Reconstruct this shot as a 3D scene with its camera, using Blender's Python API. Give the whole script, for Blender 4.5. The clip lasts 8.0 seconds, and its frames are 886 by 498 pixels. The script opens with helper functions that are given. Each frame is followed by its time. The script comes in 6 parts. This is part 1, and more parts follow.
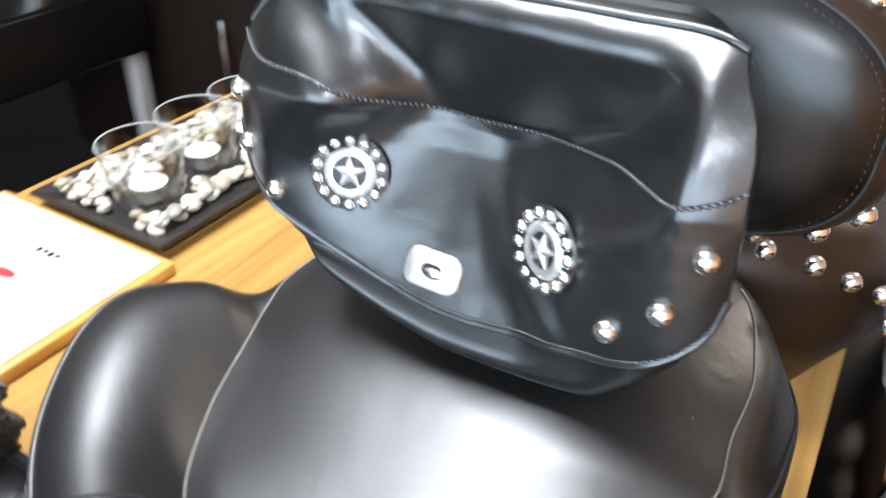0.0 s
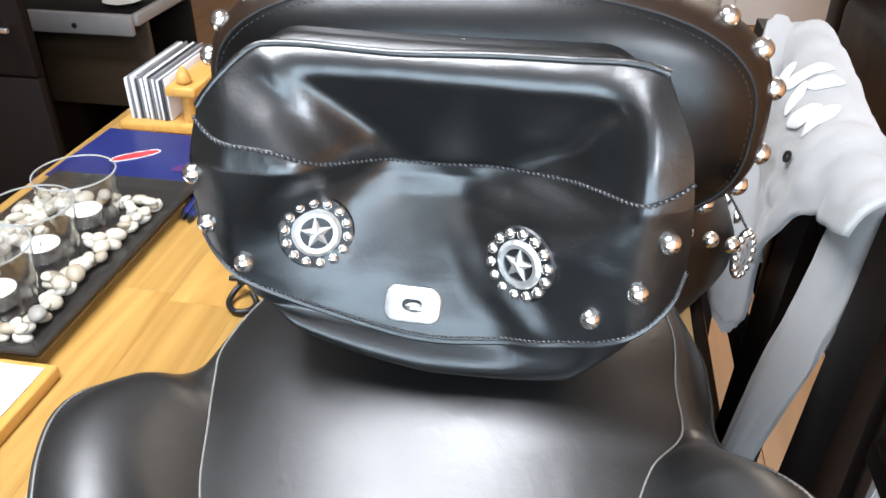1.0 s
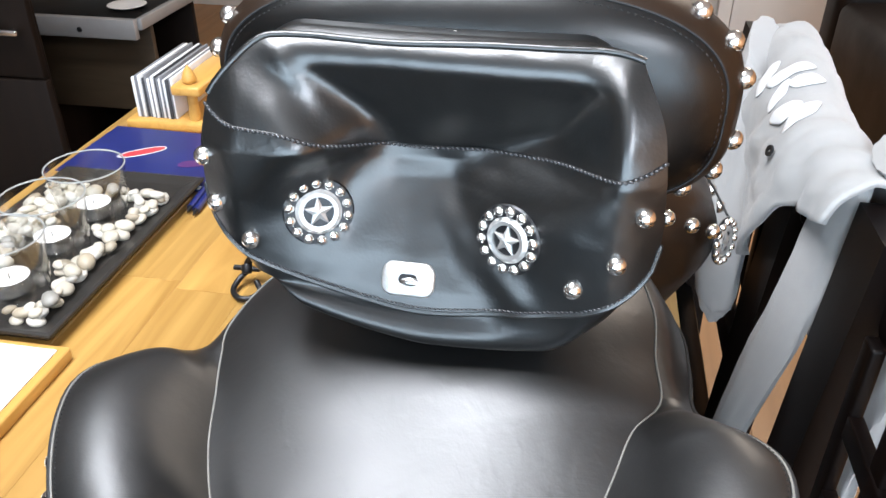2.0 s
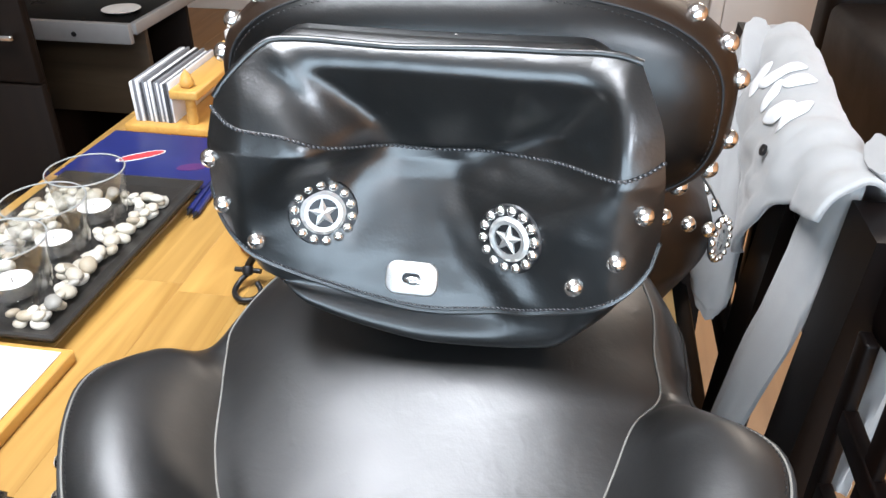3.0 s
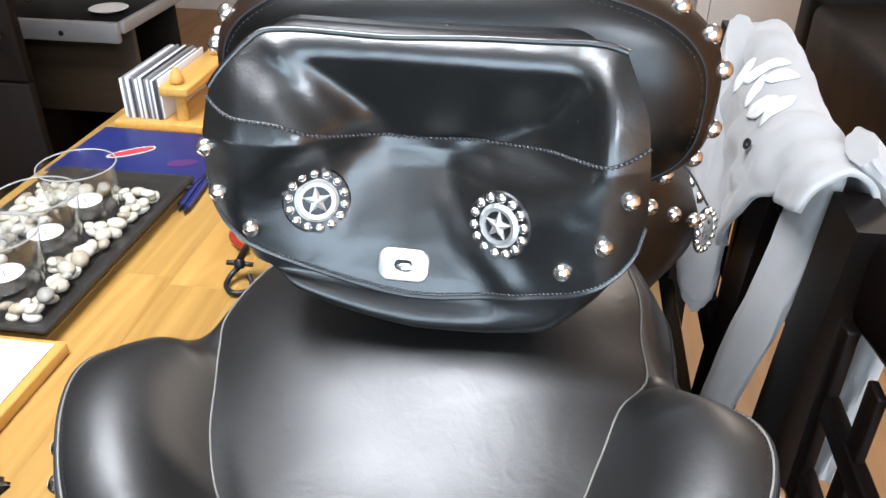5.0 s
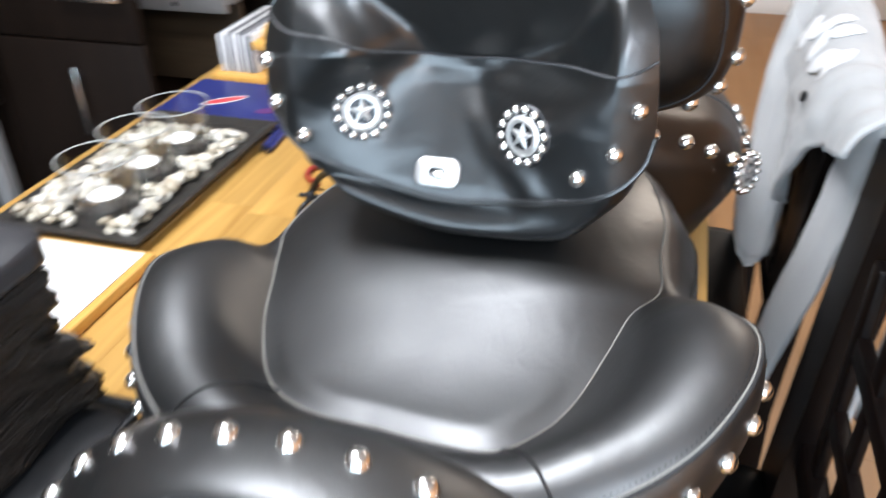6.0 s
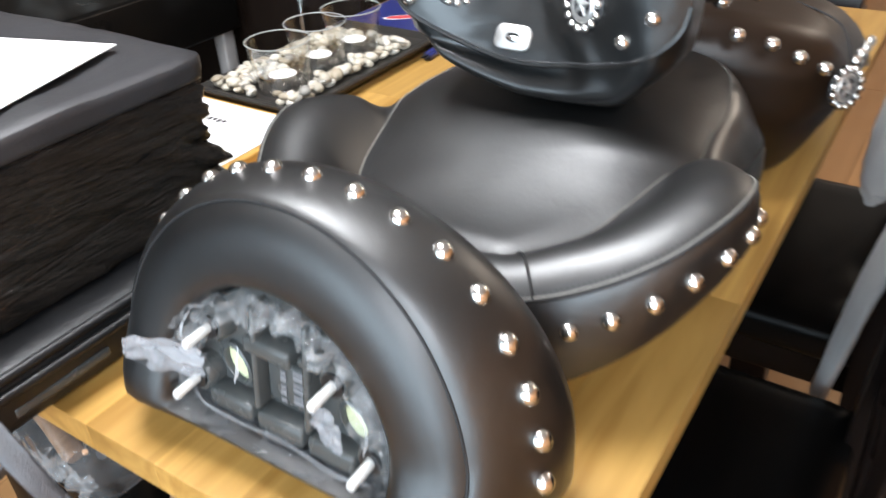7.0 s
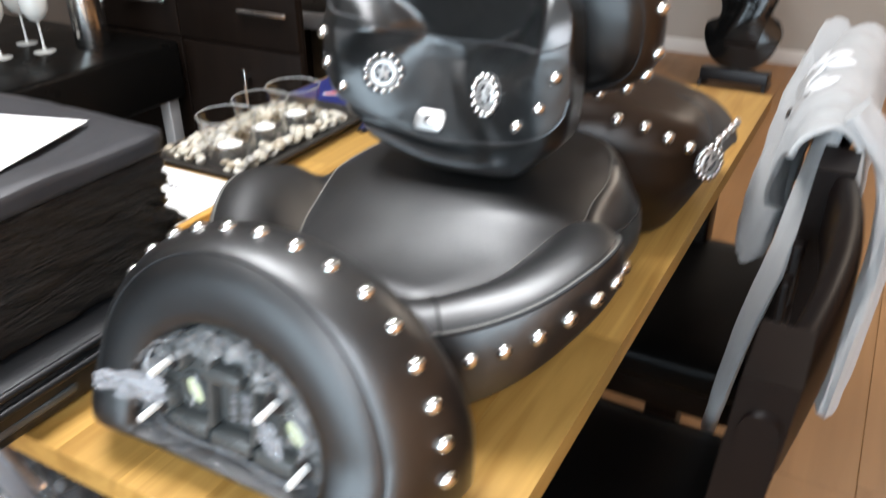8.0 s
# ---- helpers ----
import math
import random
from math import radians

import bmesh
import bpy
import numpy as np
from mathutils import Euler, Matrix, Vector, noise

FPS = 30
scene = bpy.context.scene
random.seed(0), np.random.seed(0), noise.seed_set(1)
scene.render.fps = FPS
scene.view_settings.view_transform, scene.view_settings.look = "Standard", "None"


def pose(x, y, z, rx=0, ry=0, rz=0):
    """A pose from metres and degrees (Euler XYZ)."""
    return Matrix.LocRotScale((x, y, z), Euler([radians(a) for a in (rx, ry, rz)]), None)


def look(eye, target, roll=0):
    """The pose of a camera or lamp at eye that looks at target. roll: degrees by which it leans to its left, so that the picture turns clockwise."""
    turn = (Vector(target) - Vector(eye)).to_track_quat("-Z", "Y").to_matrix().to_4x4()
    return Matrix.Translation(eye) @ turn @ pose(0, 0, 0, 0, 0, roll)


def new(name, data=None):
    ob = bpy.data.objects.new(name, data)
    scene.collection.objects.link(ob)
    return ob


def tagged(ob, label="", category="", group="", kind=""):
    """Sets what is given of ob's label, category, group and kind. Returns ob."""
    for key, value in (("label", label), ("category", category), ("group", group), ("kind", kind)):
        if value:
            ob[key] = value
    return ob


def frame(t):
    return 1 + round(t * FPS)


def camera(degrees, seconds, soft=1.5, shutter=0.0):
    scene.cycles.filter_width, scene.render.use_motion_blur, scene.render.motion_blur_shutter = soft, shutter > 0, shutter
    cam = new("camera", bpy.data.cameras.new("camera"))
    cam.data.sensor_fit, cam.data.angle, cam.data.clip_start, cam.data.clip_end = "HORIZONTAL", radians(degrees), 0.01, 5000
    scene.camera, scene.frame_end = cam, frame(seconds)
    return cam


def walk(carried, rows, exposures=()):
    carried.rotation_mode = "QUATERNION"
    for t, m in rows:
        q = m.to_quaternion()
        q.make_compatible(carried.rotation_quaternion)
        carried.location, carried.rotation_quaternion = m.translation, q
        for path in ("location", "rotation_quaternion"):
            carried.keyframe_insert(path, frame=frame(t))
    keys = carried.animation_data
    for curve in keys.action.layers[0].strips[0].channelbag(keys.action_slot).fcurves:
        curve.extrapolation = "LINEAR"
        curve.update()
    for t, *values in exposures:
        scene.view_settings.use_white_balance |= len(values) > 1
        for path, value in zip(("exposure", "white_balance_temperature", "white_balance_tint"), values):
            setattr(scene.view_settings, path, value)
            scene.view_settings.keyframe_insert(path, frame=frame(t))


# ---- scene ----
cam = camera(58.0, 8.0, 1.5, 0.7)
PATH = [
    (0, (-0.0378, 0.0711, 1.1871), (-0.9779, 1.7021, -0.0813), 1.39),
    (0.1, (-0.0569, 0.0575, 1.1932), (-0.9031, 1.7319, -0.067), 1.57),
    (0.3, (-0.0915, 0.0324, 1.1995), (-0.6898, 1.7979, -0.0782), 0.35),
    (0.5, (-0.1119, 0.0136, 1.2054), (-0.5345, 1.8419, -0.0534), -0.5),
    (1, (-0.1277, 0.0, 1.2156), (-0.4622, 1.8848, 0.0155), -0.0),
    (1.5, (-0.1195, -0.0173, 1.2209), (-0.4592, 1.8866, 0.0324), -0.53),
    (2, (-0.1175, -0.035, 1.2178), (-0.4543, 1.86, 0.0347), 0.1),
    (2.2, (-0.1144, -0.0353, 1.2170), (-0.4550, 1.8631, 0.0199), 0.29),
    (3.3, (-0.1228, -0.0481, 1.2221), (-0.4372, 1.8649, 0.0411), -0.08),
    (3.5, (-0.1215, -0.0497, 1.2175), (-0.4364, 1.8616, 0.0340), 0.26),
    (4, (-0.1232, -0.0542, 1.2167), (-0.4384, 1.8521, 0.0449), 0.5),
    (4.2, (-0.1226, -0.0546, 1.2199), (-0.4382, 1.8486, 0.0236), 0.19),
    (5.3, (-0.1197, -0.0634, 1.2168), (-0.4035, 1.8573, 0.0406), 0.37),
    (5.5, (-0.113, -0.0802, 1.2065), (-0.4158, 1.8136, 0.011), -0.4),
    (5.7, (-0.0978, -0.0854, 1.2076), (-0.3942, 1.8180, 0.0066), -0.40),
    (5.9, (-0.0757, -0.1055, 1.2032), (-0.5482, 1.7464, -0.0216), -1.59),
    (6, (-0.0633, -0.1198, 1.1986), (-0.6113, 1.7153, -0.0003), -1.3),
    (6.1, (-0.0437, -0.1310, 1.1920), (-0.6954, 1.6859, -0.0025), -1.37),
    (6.3, (-0.0035, -0.1492, 1.1735), (-0.8425, 1.5744, -0.0236), -0.62),
    (6.5, (0.0282, -0.1616, 1.1624), (-0.9142, 1.4803, -0.0704), 0.7),
    (6.7, (0.0626, -0.1718, 1.1574), (-0.9883, 1.3966, -0.1031), -1.26),
    (6.9, (0.0875, -0.1861, 1.1611), (-1.0053, 1.3596, -0.0918), -3.12),
    (7, (0.0927, -0.2, 1.1591), (-0.9752, 1.3662, -0.0715), -3.0),
    (7.2, (0.1070, -0.2328, 1.1576), (-0.9288, 1.3629, -0.0809), -3.30),
    (7.4, (0.1128, -0.2668, 1.1548), (-0.9255, 1.3263, -0.0848), -3.35),
    (7.5, (0.1175, -0.2791, 1.1624), (-0.9074, 1.3018, -0.0851), -2.9),
    (7.7, (0.1226, -0.282, 1.1894), (-0.8243, 1.3518, -0.0522), -1.47),
    (7.8, (0.1352, -0.2839, 1.1946), (-0.8061, 1.4108, 0.0136), -1.06),
    (7.9, (0.1476, -0.287, 1.2055), (-0.8058, 1.4248, 0.0792), -0.92),
    (8, (0.1617, -0.2803, 1.2095), (-0.8111, 1.4587, 0.1221), -0.53),
]
EXPOSURES = [(0, -0.14, 6200), (0.5, -0.24, 6200), (1, -0.36, 6250), (4, -0.40, 6250), (5.5, -0.40, 6200), (6, -0.37, 6200), (6.5, -0.35, 6350), (7, -0.52, 6450), (7.5, -0.61, 6500), (8, -0.60, 6480)]
walk(cam, [(t, look(eye, target, roll)) for t, eye, target, roll in PATH], [(t, stops, kelvin, 14) for t, stops, kelvin in EXPOSURES])

# ---- light ----
world = bpy.data.worlds.new("room_air")
world.use_nodes = True
world.node_tree.nodes["Background"].inputs[0].default_value = (0.85, 0.87, 0.9, 1)
world.node_tree.nodes["Background"].inputs[1].default_value = 0.008
scene.world = world


def area_lamp(name, at, target, power, size, colour):
    lamp = bpy.data.lights.new(name, "AREA")
    lamp.shape, lamp.size, lamp.energy, lamp.color = "DISK", size, power, colour
    ob = new(name, lamp)
    ob.matrix_world = look(at, target)
    return ob


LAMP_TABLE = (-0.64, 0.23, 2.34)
LAMP_KITCHEN = (0.95, -1.55, 2.34)
LAMP_BACK = (0.9, 3.0, 2.34)
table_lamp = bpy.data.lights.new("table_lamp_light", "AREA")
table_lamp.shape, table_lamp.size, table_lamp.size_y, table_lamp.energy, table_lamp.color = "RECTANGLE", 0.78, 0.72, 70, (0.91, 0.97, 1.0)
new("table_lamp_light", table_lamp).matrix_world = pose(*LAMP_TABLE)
area_lamp("kitchen_lamp_light", LAMP_KITCHEN, (0.95, -1.54, 0), 85, 0.90, (0.80, 0.91, 1.0))
WINDOWS = ((-1.70, 0.26, 0.35, 2.30, 146), (0.34, 2.15, 0.35, 2.30, 138))
for x0, x1, z0, z1, power in WINDOWS:
    dusk = bpy.data.lights.new("window_daylight", "AREA")
    dusk.shape, dusk.size, dusk.size_y, dusk.energy, dusk.color = "RECTANGLE", x1 - x0 - 0.04, z1 - z0 - 0.04, power, (0.70, 0.88, 1.0)
    new("window_daylight", dusk).matrix_world = look(((x0 + x1) / 2, -2.66, (z0 + z1) / 2), ((x0 + x1) / 2, 0, (z0 + z1) / 2))
area_lamp("back_lamp_light", LAMP_BACK, (0.9, 3.01, 0), 36, 0.4, (1.0, 0.86, 0.68))


# ---- materials ----
def mat(name, base, rough=0.5, metal=0.0, var=0.0, var_scale=20.0, bump=0.0, bump_scale=200.0, rough_var=0.0,
        base2=None, coat=0.0, spread=0.0, sheen=0.0, spec=0.5):
    m = bpy.data.materials.new(name)
    m.use_nodes = True
    nt = m.node_tree
    b = nt.nodes["Principled BSDF"]
    b.inputs["Base Color"].default_value = (*base, 1)
    b.inputs["Roughness"].default_value = rough
    b.inputs["Metallic"].default_value = metal
    b.inputs["Coat Weight"].default_value = coat
    b.inputs["Sheen Weight"].default_value = sheen
    b.inputs["Specular IOR Level"].default_value = spec
    co = nt.nodes.new("ShaderNodeTexCoord")
    if var or base2:
        n = nt.nodes.new("ShaderNodeTexNoise")
        n.inputs["Scale"].default_value, n.inputs["Detail"].default_value = var_scale, 6
        nt.links.new(co.outputs["Object"], n.inputs["Vector"])
        mix = nt.nodes.new("ShaderNodeMix")
        mix.data_type = "RGBA"
        second = base2 or tuple(c * (1 - var) for c in base)
        mix.inputs[6].default_value, mix.inputs[7].default_value = (*base, 1), (*second, 1)
        nt.links.new(n.outputs["Fac"], mix.inputs[0])
        out = mix.outputs[2]
        if spread:
            info = nt.nodes.new("ShaderNodeObjectInfo")
            hsv = nt.nodes.new("ShaderNodeHueSaturation")
            mr = nt.nodes.new("ShaderNodeMapRange")
            mr.inputs[3].default_value, mr.inputs[4].default_value = 1 - spread, 1 + spread
            nt.links.new(info.outputs["Random"], mr.inputs[0])
            nt.links.new(mr.outputs[0], hsv.inputs["Value"])
            nt.links.new(out, hsv.inputs["Color"])
            out = hsv.outputs[0]
        nt.links.new(out, b.inputs["Base Color"])
    if rough_var:
        n2 = nt.nodes.new("ShaderNodeTexNoise")
        n2.inputs["Scale"].default_value, n2.inputs["Detail"].default_value = var_scale * 0.6, 5
        nt.links.new(co.outputs["Object"], n2.inputs["Vector"])
        mr2 = nt.nodes.new("ShaderNodeMapRange")
        mr2.inputs[3].default_value, mr2.inputs[4].default_value = max(rough - rough_var, 0.02), rough + rough_var
        nt.links.new(n2.outputs["Fac"], mr2.inputs[0])
        nt.links.new(mr2.outputs[0], b.inputs["Roughness"])
    if bump:
        n3 = nt.nodes.new("ShaderNodeTexNoise")
        n3.inputs["Scale"].default_value, n3.inputs["Detail"].default_value = bump_scale, 8
        nt.links.new(co.outputs["Object"], n3.inputs["Vector"])
        bp = nt.nodes.new("ShaderNodeBump")
        bp.inputs["Strength"].default_value, bp.inputs["Distance"].default_value = bump, 0.001
        nt.links.new(n3.outputs["Fac"], bp.inputs["Height"])
        nt.links.new(bp.outputs[0], b.inputs["Normal"])
    return m


def leather(name, base, rough, grain=0.25, crease=0.35, scale=650.0, finish=0.0):
    """Pebbled black leather: cells for the grain, soft noise for creases, ridged noise for fine wrinkles."""
    m = mat(name, base, rough, var=0.5, var_scale=9, rough_var=0.13, spec=0.95, coat=finish)
    nt = m.node_tree
    b = nt.nodes["Principled BSDF"]
    b.inputs["Coat Roughness"].default_value = rough
    co = nt.nodes["Texture Coordinate"]
    v = nt.nodes.new("ShaderNodeTexVoronoi")
    v.inputs["Scale"].default_value = scale
    n = nt.nodes.new("ShaderNodeTexNoise")
    n.inputs["Scale"].default_value, n.inputs["Detail"].default_value, n.inputs["Distortion"].default_value = 26, 7, 0.6
    nt.links.new(co.outputs["Object"], v.inputs["Vector"])
    nt.links.new(co.outputs["Object"], n.inputs["Vector"])
    fine = nt.nodes.new("ShaderNodeTexNoise")
    fine.noise_type = "RIDGED_MULTIFRACTAL"
    fine.inputs["Scale"].default_value, fine.inputs["Detail"].default_value, fine.inputs["Distortion"].default_value = 62, 3, 1.2
    nt.links.new(co.outputs["Object"], fine.inputs["Vector"])
    b0, b1, b2 = nt.nodes.new("ShaderNodeBump"), nt.nodes.new("ShaderNodeBump"), nt.nodes.new("ShaderNodeBump")
    b0.inputs["Strength"].default_value, b0.inputs["Distance"].default_value = crease * 0.6, 0.00045
    nt.links.new(fine.outputs["Fac"], b0.inputs["Height"])
    nt.links.new(b0.outputs[0], b1.inputs["Normal"])
    b1.inputs["Strength"].default_value, b1.inputs["Distance"].default_value = crease, 0.0012
    b2.inputs["Strength"].default_value, b2.inputs["Distance"].default_value = grain, 0.0004
    nt.links.new(n.outputs["Fac"], b1.inputs["Height"])
    nt.links.new(v.outputs["Distance"], b2.inputs["Height"])
    nt.links.new(b1.outputs[0], b2.inputs["Normal"])
    nt.links.new(b2.outputs[0], b.inputs["Normal"])
    return m


def wood(name, light, dark, rough, scale=1.0, axis=1, spread=0.0, grain=0.5, figure=1.4):
    m = mat(name, light, rough, rough_var=0.08, var_scale=12)
    nt = m.node_tree
    b = nt.nodes["Principled BSDF"]
    co = nt.nodes["Texture Coordinate"]
    mp = nt.nodes.new("ShaderNodeMapping")
    stretch = [26 * scale, 26 * scale, 26 * scale]
    stretch[axis] = 1.6 * scale
    mp.inputs["Scale"].default_value = stretch
    nt.links.new(co.outputs["Object"], mp.inputs["Vector"])
    info = nt.nodes.new("ShaderNodeObjectInfo")
    off = nt.nodes.new("ShaderNodeVectorMath")
    off.operation = "SCALE"
    off.inputs[0].default_value = (17, 31, 53)
    nt.links.new(info.outputs["Random"], off.inputs["Scale"])
    nt.links.new(off.outputs[0], mp.inputs["Location"])
    n = nt.nodes.new("ShaderNodeTexNoise")
    n.inputs["Scale"].default_value, n.inputs["Detail"].default_value, n.inputs["Distortion"].default_value = 1.0, 9, figure
    nt.links.new(mp.outputs[0], n.inputs["Vector"])
    ramp = nt.nodes.new("ShaderNodeValToRGB")
    ramp.color_ramp.elements[0].position, ramp.color_ramp.elements[1].position = 0.5 - grain / 2, 0.5 + grain / 2
    ramp.color_ramp.elements[0].color, ramp.color_ramp.elements[1].color = (*dark, 1), (*light, 1)
    nt.links.new(n.outputs["Fac"], ramp.inputs[0])
    hsv = nt.nodes.new("ShaderNodeHueSaturation")
    mr = nt.nodes.new("ShaderNodeMapRange")
    mr.inputs[3].default_value, mr.inputs[4].default_value = 1 - spread, 1 + spread
    nt.links.new(info.outputs["Random"], mr.inputs[0])
    nt.links.new(mr.outputs[0], hsv.inputs["Value"])
    nt.links.new(ramp.outputs[0], hsv.inputs["Color"])
    nt.links.new(hsv.outputs[0], b.inputs["Base Color"])
    bp = nt.nodes.new("ShaderNodeBump")
    bp.inputs["Strength"].default_value, bp.inputs["Distance"].default_value = 0.12, 0.0006
    nt.links.new(n.outputs["Fac"], bp.inputs["Height"])
    nt.links.new(bp.outputs[0], b.inputs["Normal"])
    return m


def glass(name, tint=(1, 1, 1), rough=0.0, ior=1.45):
    m = bpy.data.materials.new(name)
    m.use_nodes = True
    b = m.node_tree.nodes["Principled BSDF"]
    b.inputs["Base Color"].default_value = (*tint, 1)
    b.inputs["Transmission Weight"].default_value = 1.0
    b.inputs["Roughness"].default_value = rough
    b.inputs["IOR"].default_value = ior
    return m


def thin_glass(name, tint):
    """A thin clear wall: see-through, with a mirror gloss by Fresnel."""
    m = bpy.data.materials.new(name)
    m.use_nodes = True
    nt = m.node_tree
    nt.nodes.remove(nt.nodes["Principled BSDF"])
    tr, gl = nt.nodes.new("ShaderNodeBsdfTransparent"), nt.nodes.new("ShaderNodeBsdfGlossy")
    tr.inputs["Color"].default_value = (*tint, 1)
    gl.inputs["Roughness"].default_value = 0.02
    lw, mix = nt.nodes.new("ShaderNodeLayerWeight"), nt.nodes.new("ShaderNodeMixShader")
    up, mr = nt.nodes.new("ShaderNodeMath"), nt.nodes.new("ShaderNodeMapRange")
    up.operation = "POWER"
    up.inputs[1].default_value = 2.4
    mr.inputs[3].default_value, mr.inputs[4].default_value = 0.07, 0.9
    nt.links.new(lw.outputs["Facing"], up.inputs[0])
    nt.links.new(up.outputs[0], mr.inputs[0])
    nt.links.new(mr.outputs[0], mix.inputs[0])
    nt.links.new(tr.outputs[0], mix.inputs[1])
    nt.links.new(gl.outputs[0], mix.inputs[2])
    nt.links.new(mix.outputs[0], nt.nodes["Material Output"].inputs["Surface"])
    return m


def film(name, tint, opacity, rough):
    """Thin plastic film: part see-through, part glossy."""
    m = bpy.data.materials.new(name)
    m.use_nodes = True
    nt = m.node_tree
    b = nt.nodes["Principled BSDF"]
    b.inputs["Base Color"].default_value = (*tint, 1)
    b.inputs["Roughness"].default_value = rough
    tr = nt.nodes.new("ShaderNodeBsdfTransparent")
    mix = nt.nodes.new("ShaderNodeMixShader")
    n = nt.nodes.new("ShaderNodeTexNoise")
    n.inputs["Scale"].default_value, n.inputs["Detail"].default_value = 22, 2
    co = nt.nodes.new("ShaderNodeTexCoord")
    nt.links.new(co.outputs["Object"], n.inputs["Vector"])
    mr = nt.nodes.new("ShaderNodeMapRange")
    mr.inputs[1].default_value, mr.inputs[2].default_value = 0.3, 0.7
    mr.inputs[3].default_value, mr.inputs[4].default_value = opacity * 0.5, min(opacity * 1.5, 1)
    nt.links.new(n.outputs["Fac"], mr.inputs[0])
    nt.links.new(mr.outputs[0], mix.inputs[0])
    nt.links.new(tr.outputs[0], mix.inputs[1])
    nt.links.new(b.outputs[0], mix.inputs[2])
    nt.links.new(mix.outputs[0], nt.nodes["Material Output"].inputs["Surface"])
    return m


def glow(name, colour, strength):
    m = bpy.data.materials.new(name)
    m.use_nodes = True
    b = m.node_tree.nodes["Principled BSDF"]
    b.inputs["Base Color"].default_value = (*colour, 1)
    b.inputs["Emission Color"].default_value = (*colour, 1)
    b.inputs["Emission Strength"].default_value = strength
    return m


SEAT_LEATHER = leather("smooth_black_leather", (0.0022, 0.0020, 0.0019), 0.42, 0.08, 0.60, 600, 0.40)
PAD_LEATHER = leather("matt_black_leather", (0.0026, 0.0028, 0.0031), 0.42, 0.08, 0.30, 700)
BAG_LEATHER = leather("glossy_black_leather", (0.0026, 0.0034, 0.0037), 0.31, 0.15, 0.50, 480, 0.5)
THREAD = mat("grey_thread", (0.20, 0.19, 0.17), 0.6)
THREAD_DARK = mat("dark_thread", (0.010, 0.010, 0.0105), 0.7)
CORD = mat("waxed_black_thread", (0.030, 0.030, 0.032), 0.32, spec=0.7)
CHROME = mat("chrome", (0.84, 0.82, 0.79), 0.20, 1.0, rough_var=0.04, var_scale=300)
SILVER = mat("brushed_silver", (0.80, 0.79, 0.77), 0.46, 1.0, var=0.25, var_scale=500, bump=0.3, bump_scale=900)
# Copy of the black leather, darkened so the far pad mirrors less window light.
FARPAD_LEATHER = leather("darkened_black_leather", (0.0012, 0.0013, 0.0014), 0.31, 0.08, 0.26, 700)
# Brown in this black leather stands in for warm wood mirrored in it.
PILLION_LEATHER = leather("black_leather_brown_sheen", (0.020, 0.0098, 0.0046), 0.42, 0.08, 0.30, 700)
BLACKMETAL = mat("blackened_metal", (0.03, 0.03, 0.032), 0.35, 0.6)
OAK = wood("oiled_oak", (0.54, 0.318, 0.090), (0.32, 0.163, 0.035), 0.36, 0.8, 1, 0.22, 0.44, 2.6)
OAK_EDGE = wood("oak_end", (0.36, 0.175, 0.045), (0.24, 0.105, 0.026), 0.5, 1.0, 0, 0.1)
BEECH = wood("varnished_beech", (0.66, 0.38, 0.10), (0.52, 0.27, 0.06), 0.32, 2.0, 1)
DARKWOOD = wood("dark_stained_wood", (0.0050, 0.0026, 0.0021), (0.0028, 0.0018, 0.0016), 0.42, 1.0, 2)
CABINET = wood("brown_cabinet_wood", (0.0105, 0.0058, 0.0036), (0.0070, 0.0039, 0.0025), 0.6, 0.8, 2)
LAMINATE = wood("floor_laminate", (0.37, 0.195, 0.078), (0.27, 0.135, 0.050), 0.42, 0.5, 1, 0.08)
WALLPAINT = mat("warm_white_wall", (0.44, 0.40, 0.355), 0.8, var=0.06, var_scale=3, bump=0.2, bump_scale=250)
# Ochre tone of the unseen east wall is chosen to warm leather reflections.
WARMTONE = mat("warm_reflector_wall", (0.68, 0.35, 0.16), 0.75, var=0.10, var_scale=3, bump=0.2, bump_scale=250)
# Dark tone of the unseen west wall is chosen to dim the saddle's left wing.
DIMTONE = mat("dimmed_wall", (0.20, 0.17, 0.145), 0.8, var=0.08, var_scale=3, bump=0.2, bump_scale=250)
CEILPAINT = mat("white_ceiling_paint", (0.50, 0.49, 0.48), 0.85, var=0.04, var_scale=2)
WHITEPAINT = mat("white_lacquer", (0.75, 0.72, 0.68), 0.4, var=0.04)
PAPER = mat("white_paper", (0.86, 0.86, 0.85), 0.7, var=0.03, var_scale=40)
TRAYMAT = mat("grey_black_lacquer", (0.030, 0.027, 0.024), 0.38, var=0.4, var_scale=60, rough_var=0.1, bump=0.1)
WAX = mat("white_wax", (0.93, 0.92, 0.89), 0.4)
TIN = mat("thin_aluminium", (0.75, 0.74, 0.72), 0.25, 1.0)
GLASS = thin_glass("clear_glass", (0.97, 0.975, 0.97))
# Pale colour stands in for the glint along the glass rims.
RIMGLINT = mat("pale_rim_glint", (0.34, 0.35, 0.34), 0.06, spec=0.9)
PEBBLES = [mat("cream_pebble", (0.58, 0.53, 0.43), 0.45, var=0.3, var_scale=120, spread=0.14),
           mat("pale_pebble", (0.66, 0.62, 0.54), 0.4, var=0.2, var_scale=90, spread=0.1),
           mat("brown_pebble", (0.40, 0.34, 0.25), 0.42, var=0.4, var_scale=140, spread=0.2),
           mat("grey_pebble", (0.36, 0.345, 0.31), 0.42, var=0.4, var_scale=120, spread=0.2)]
BLUE = mat("blue_print", (0.018, 0.027, 0.16), 0.35, var=0.4, var_scale=18)
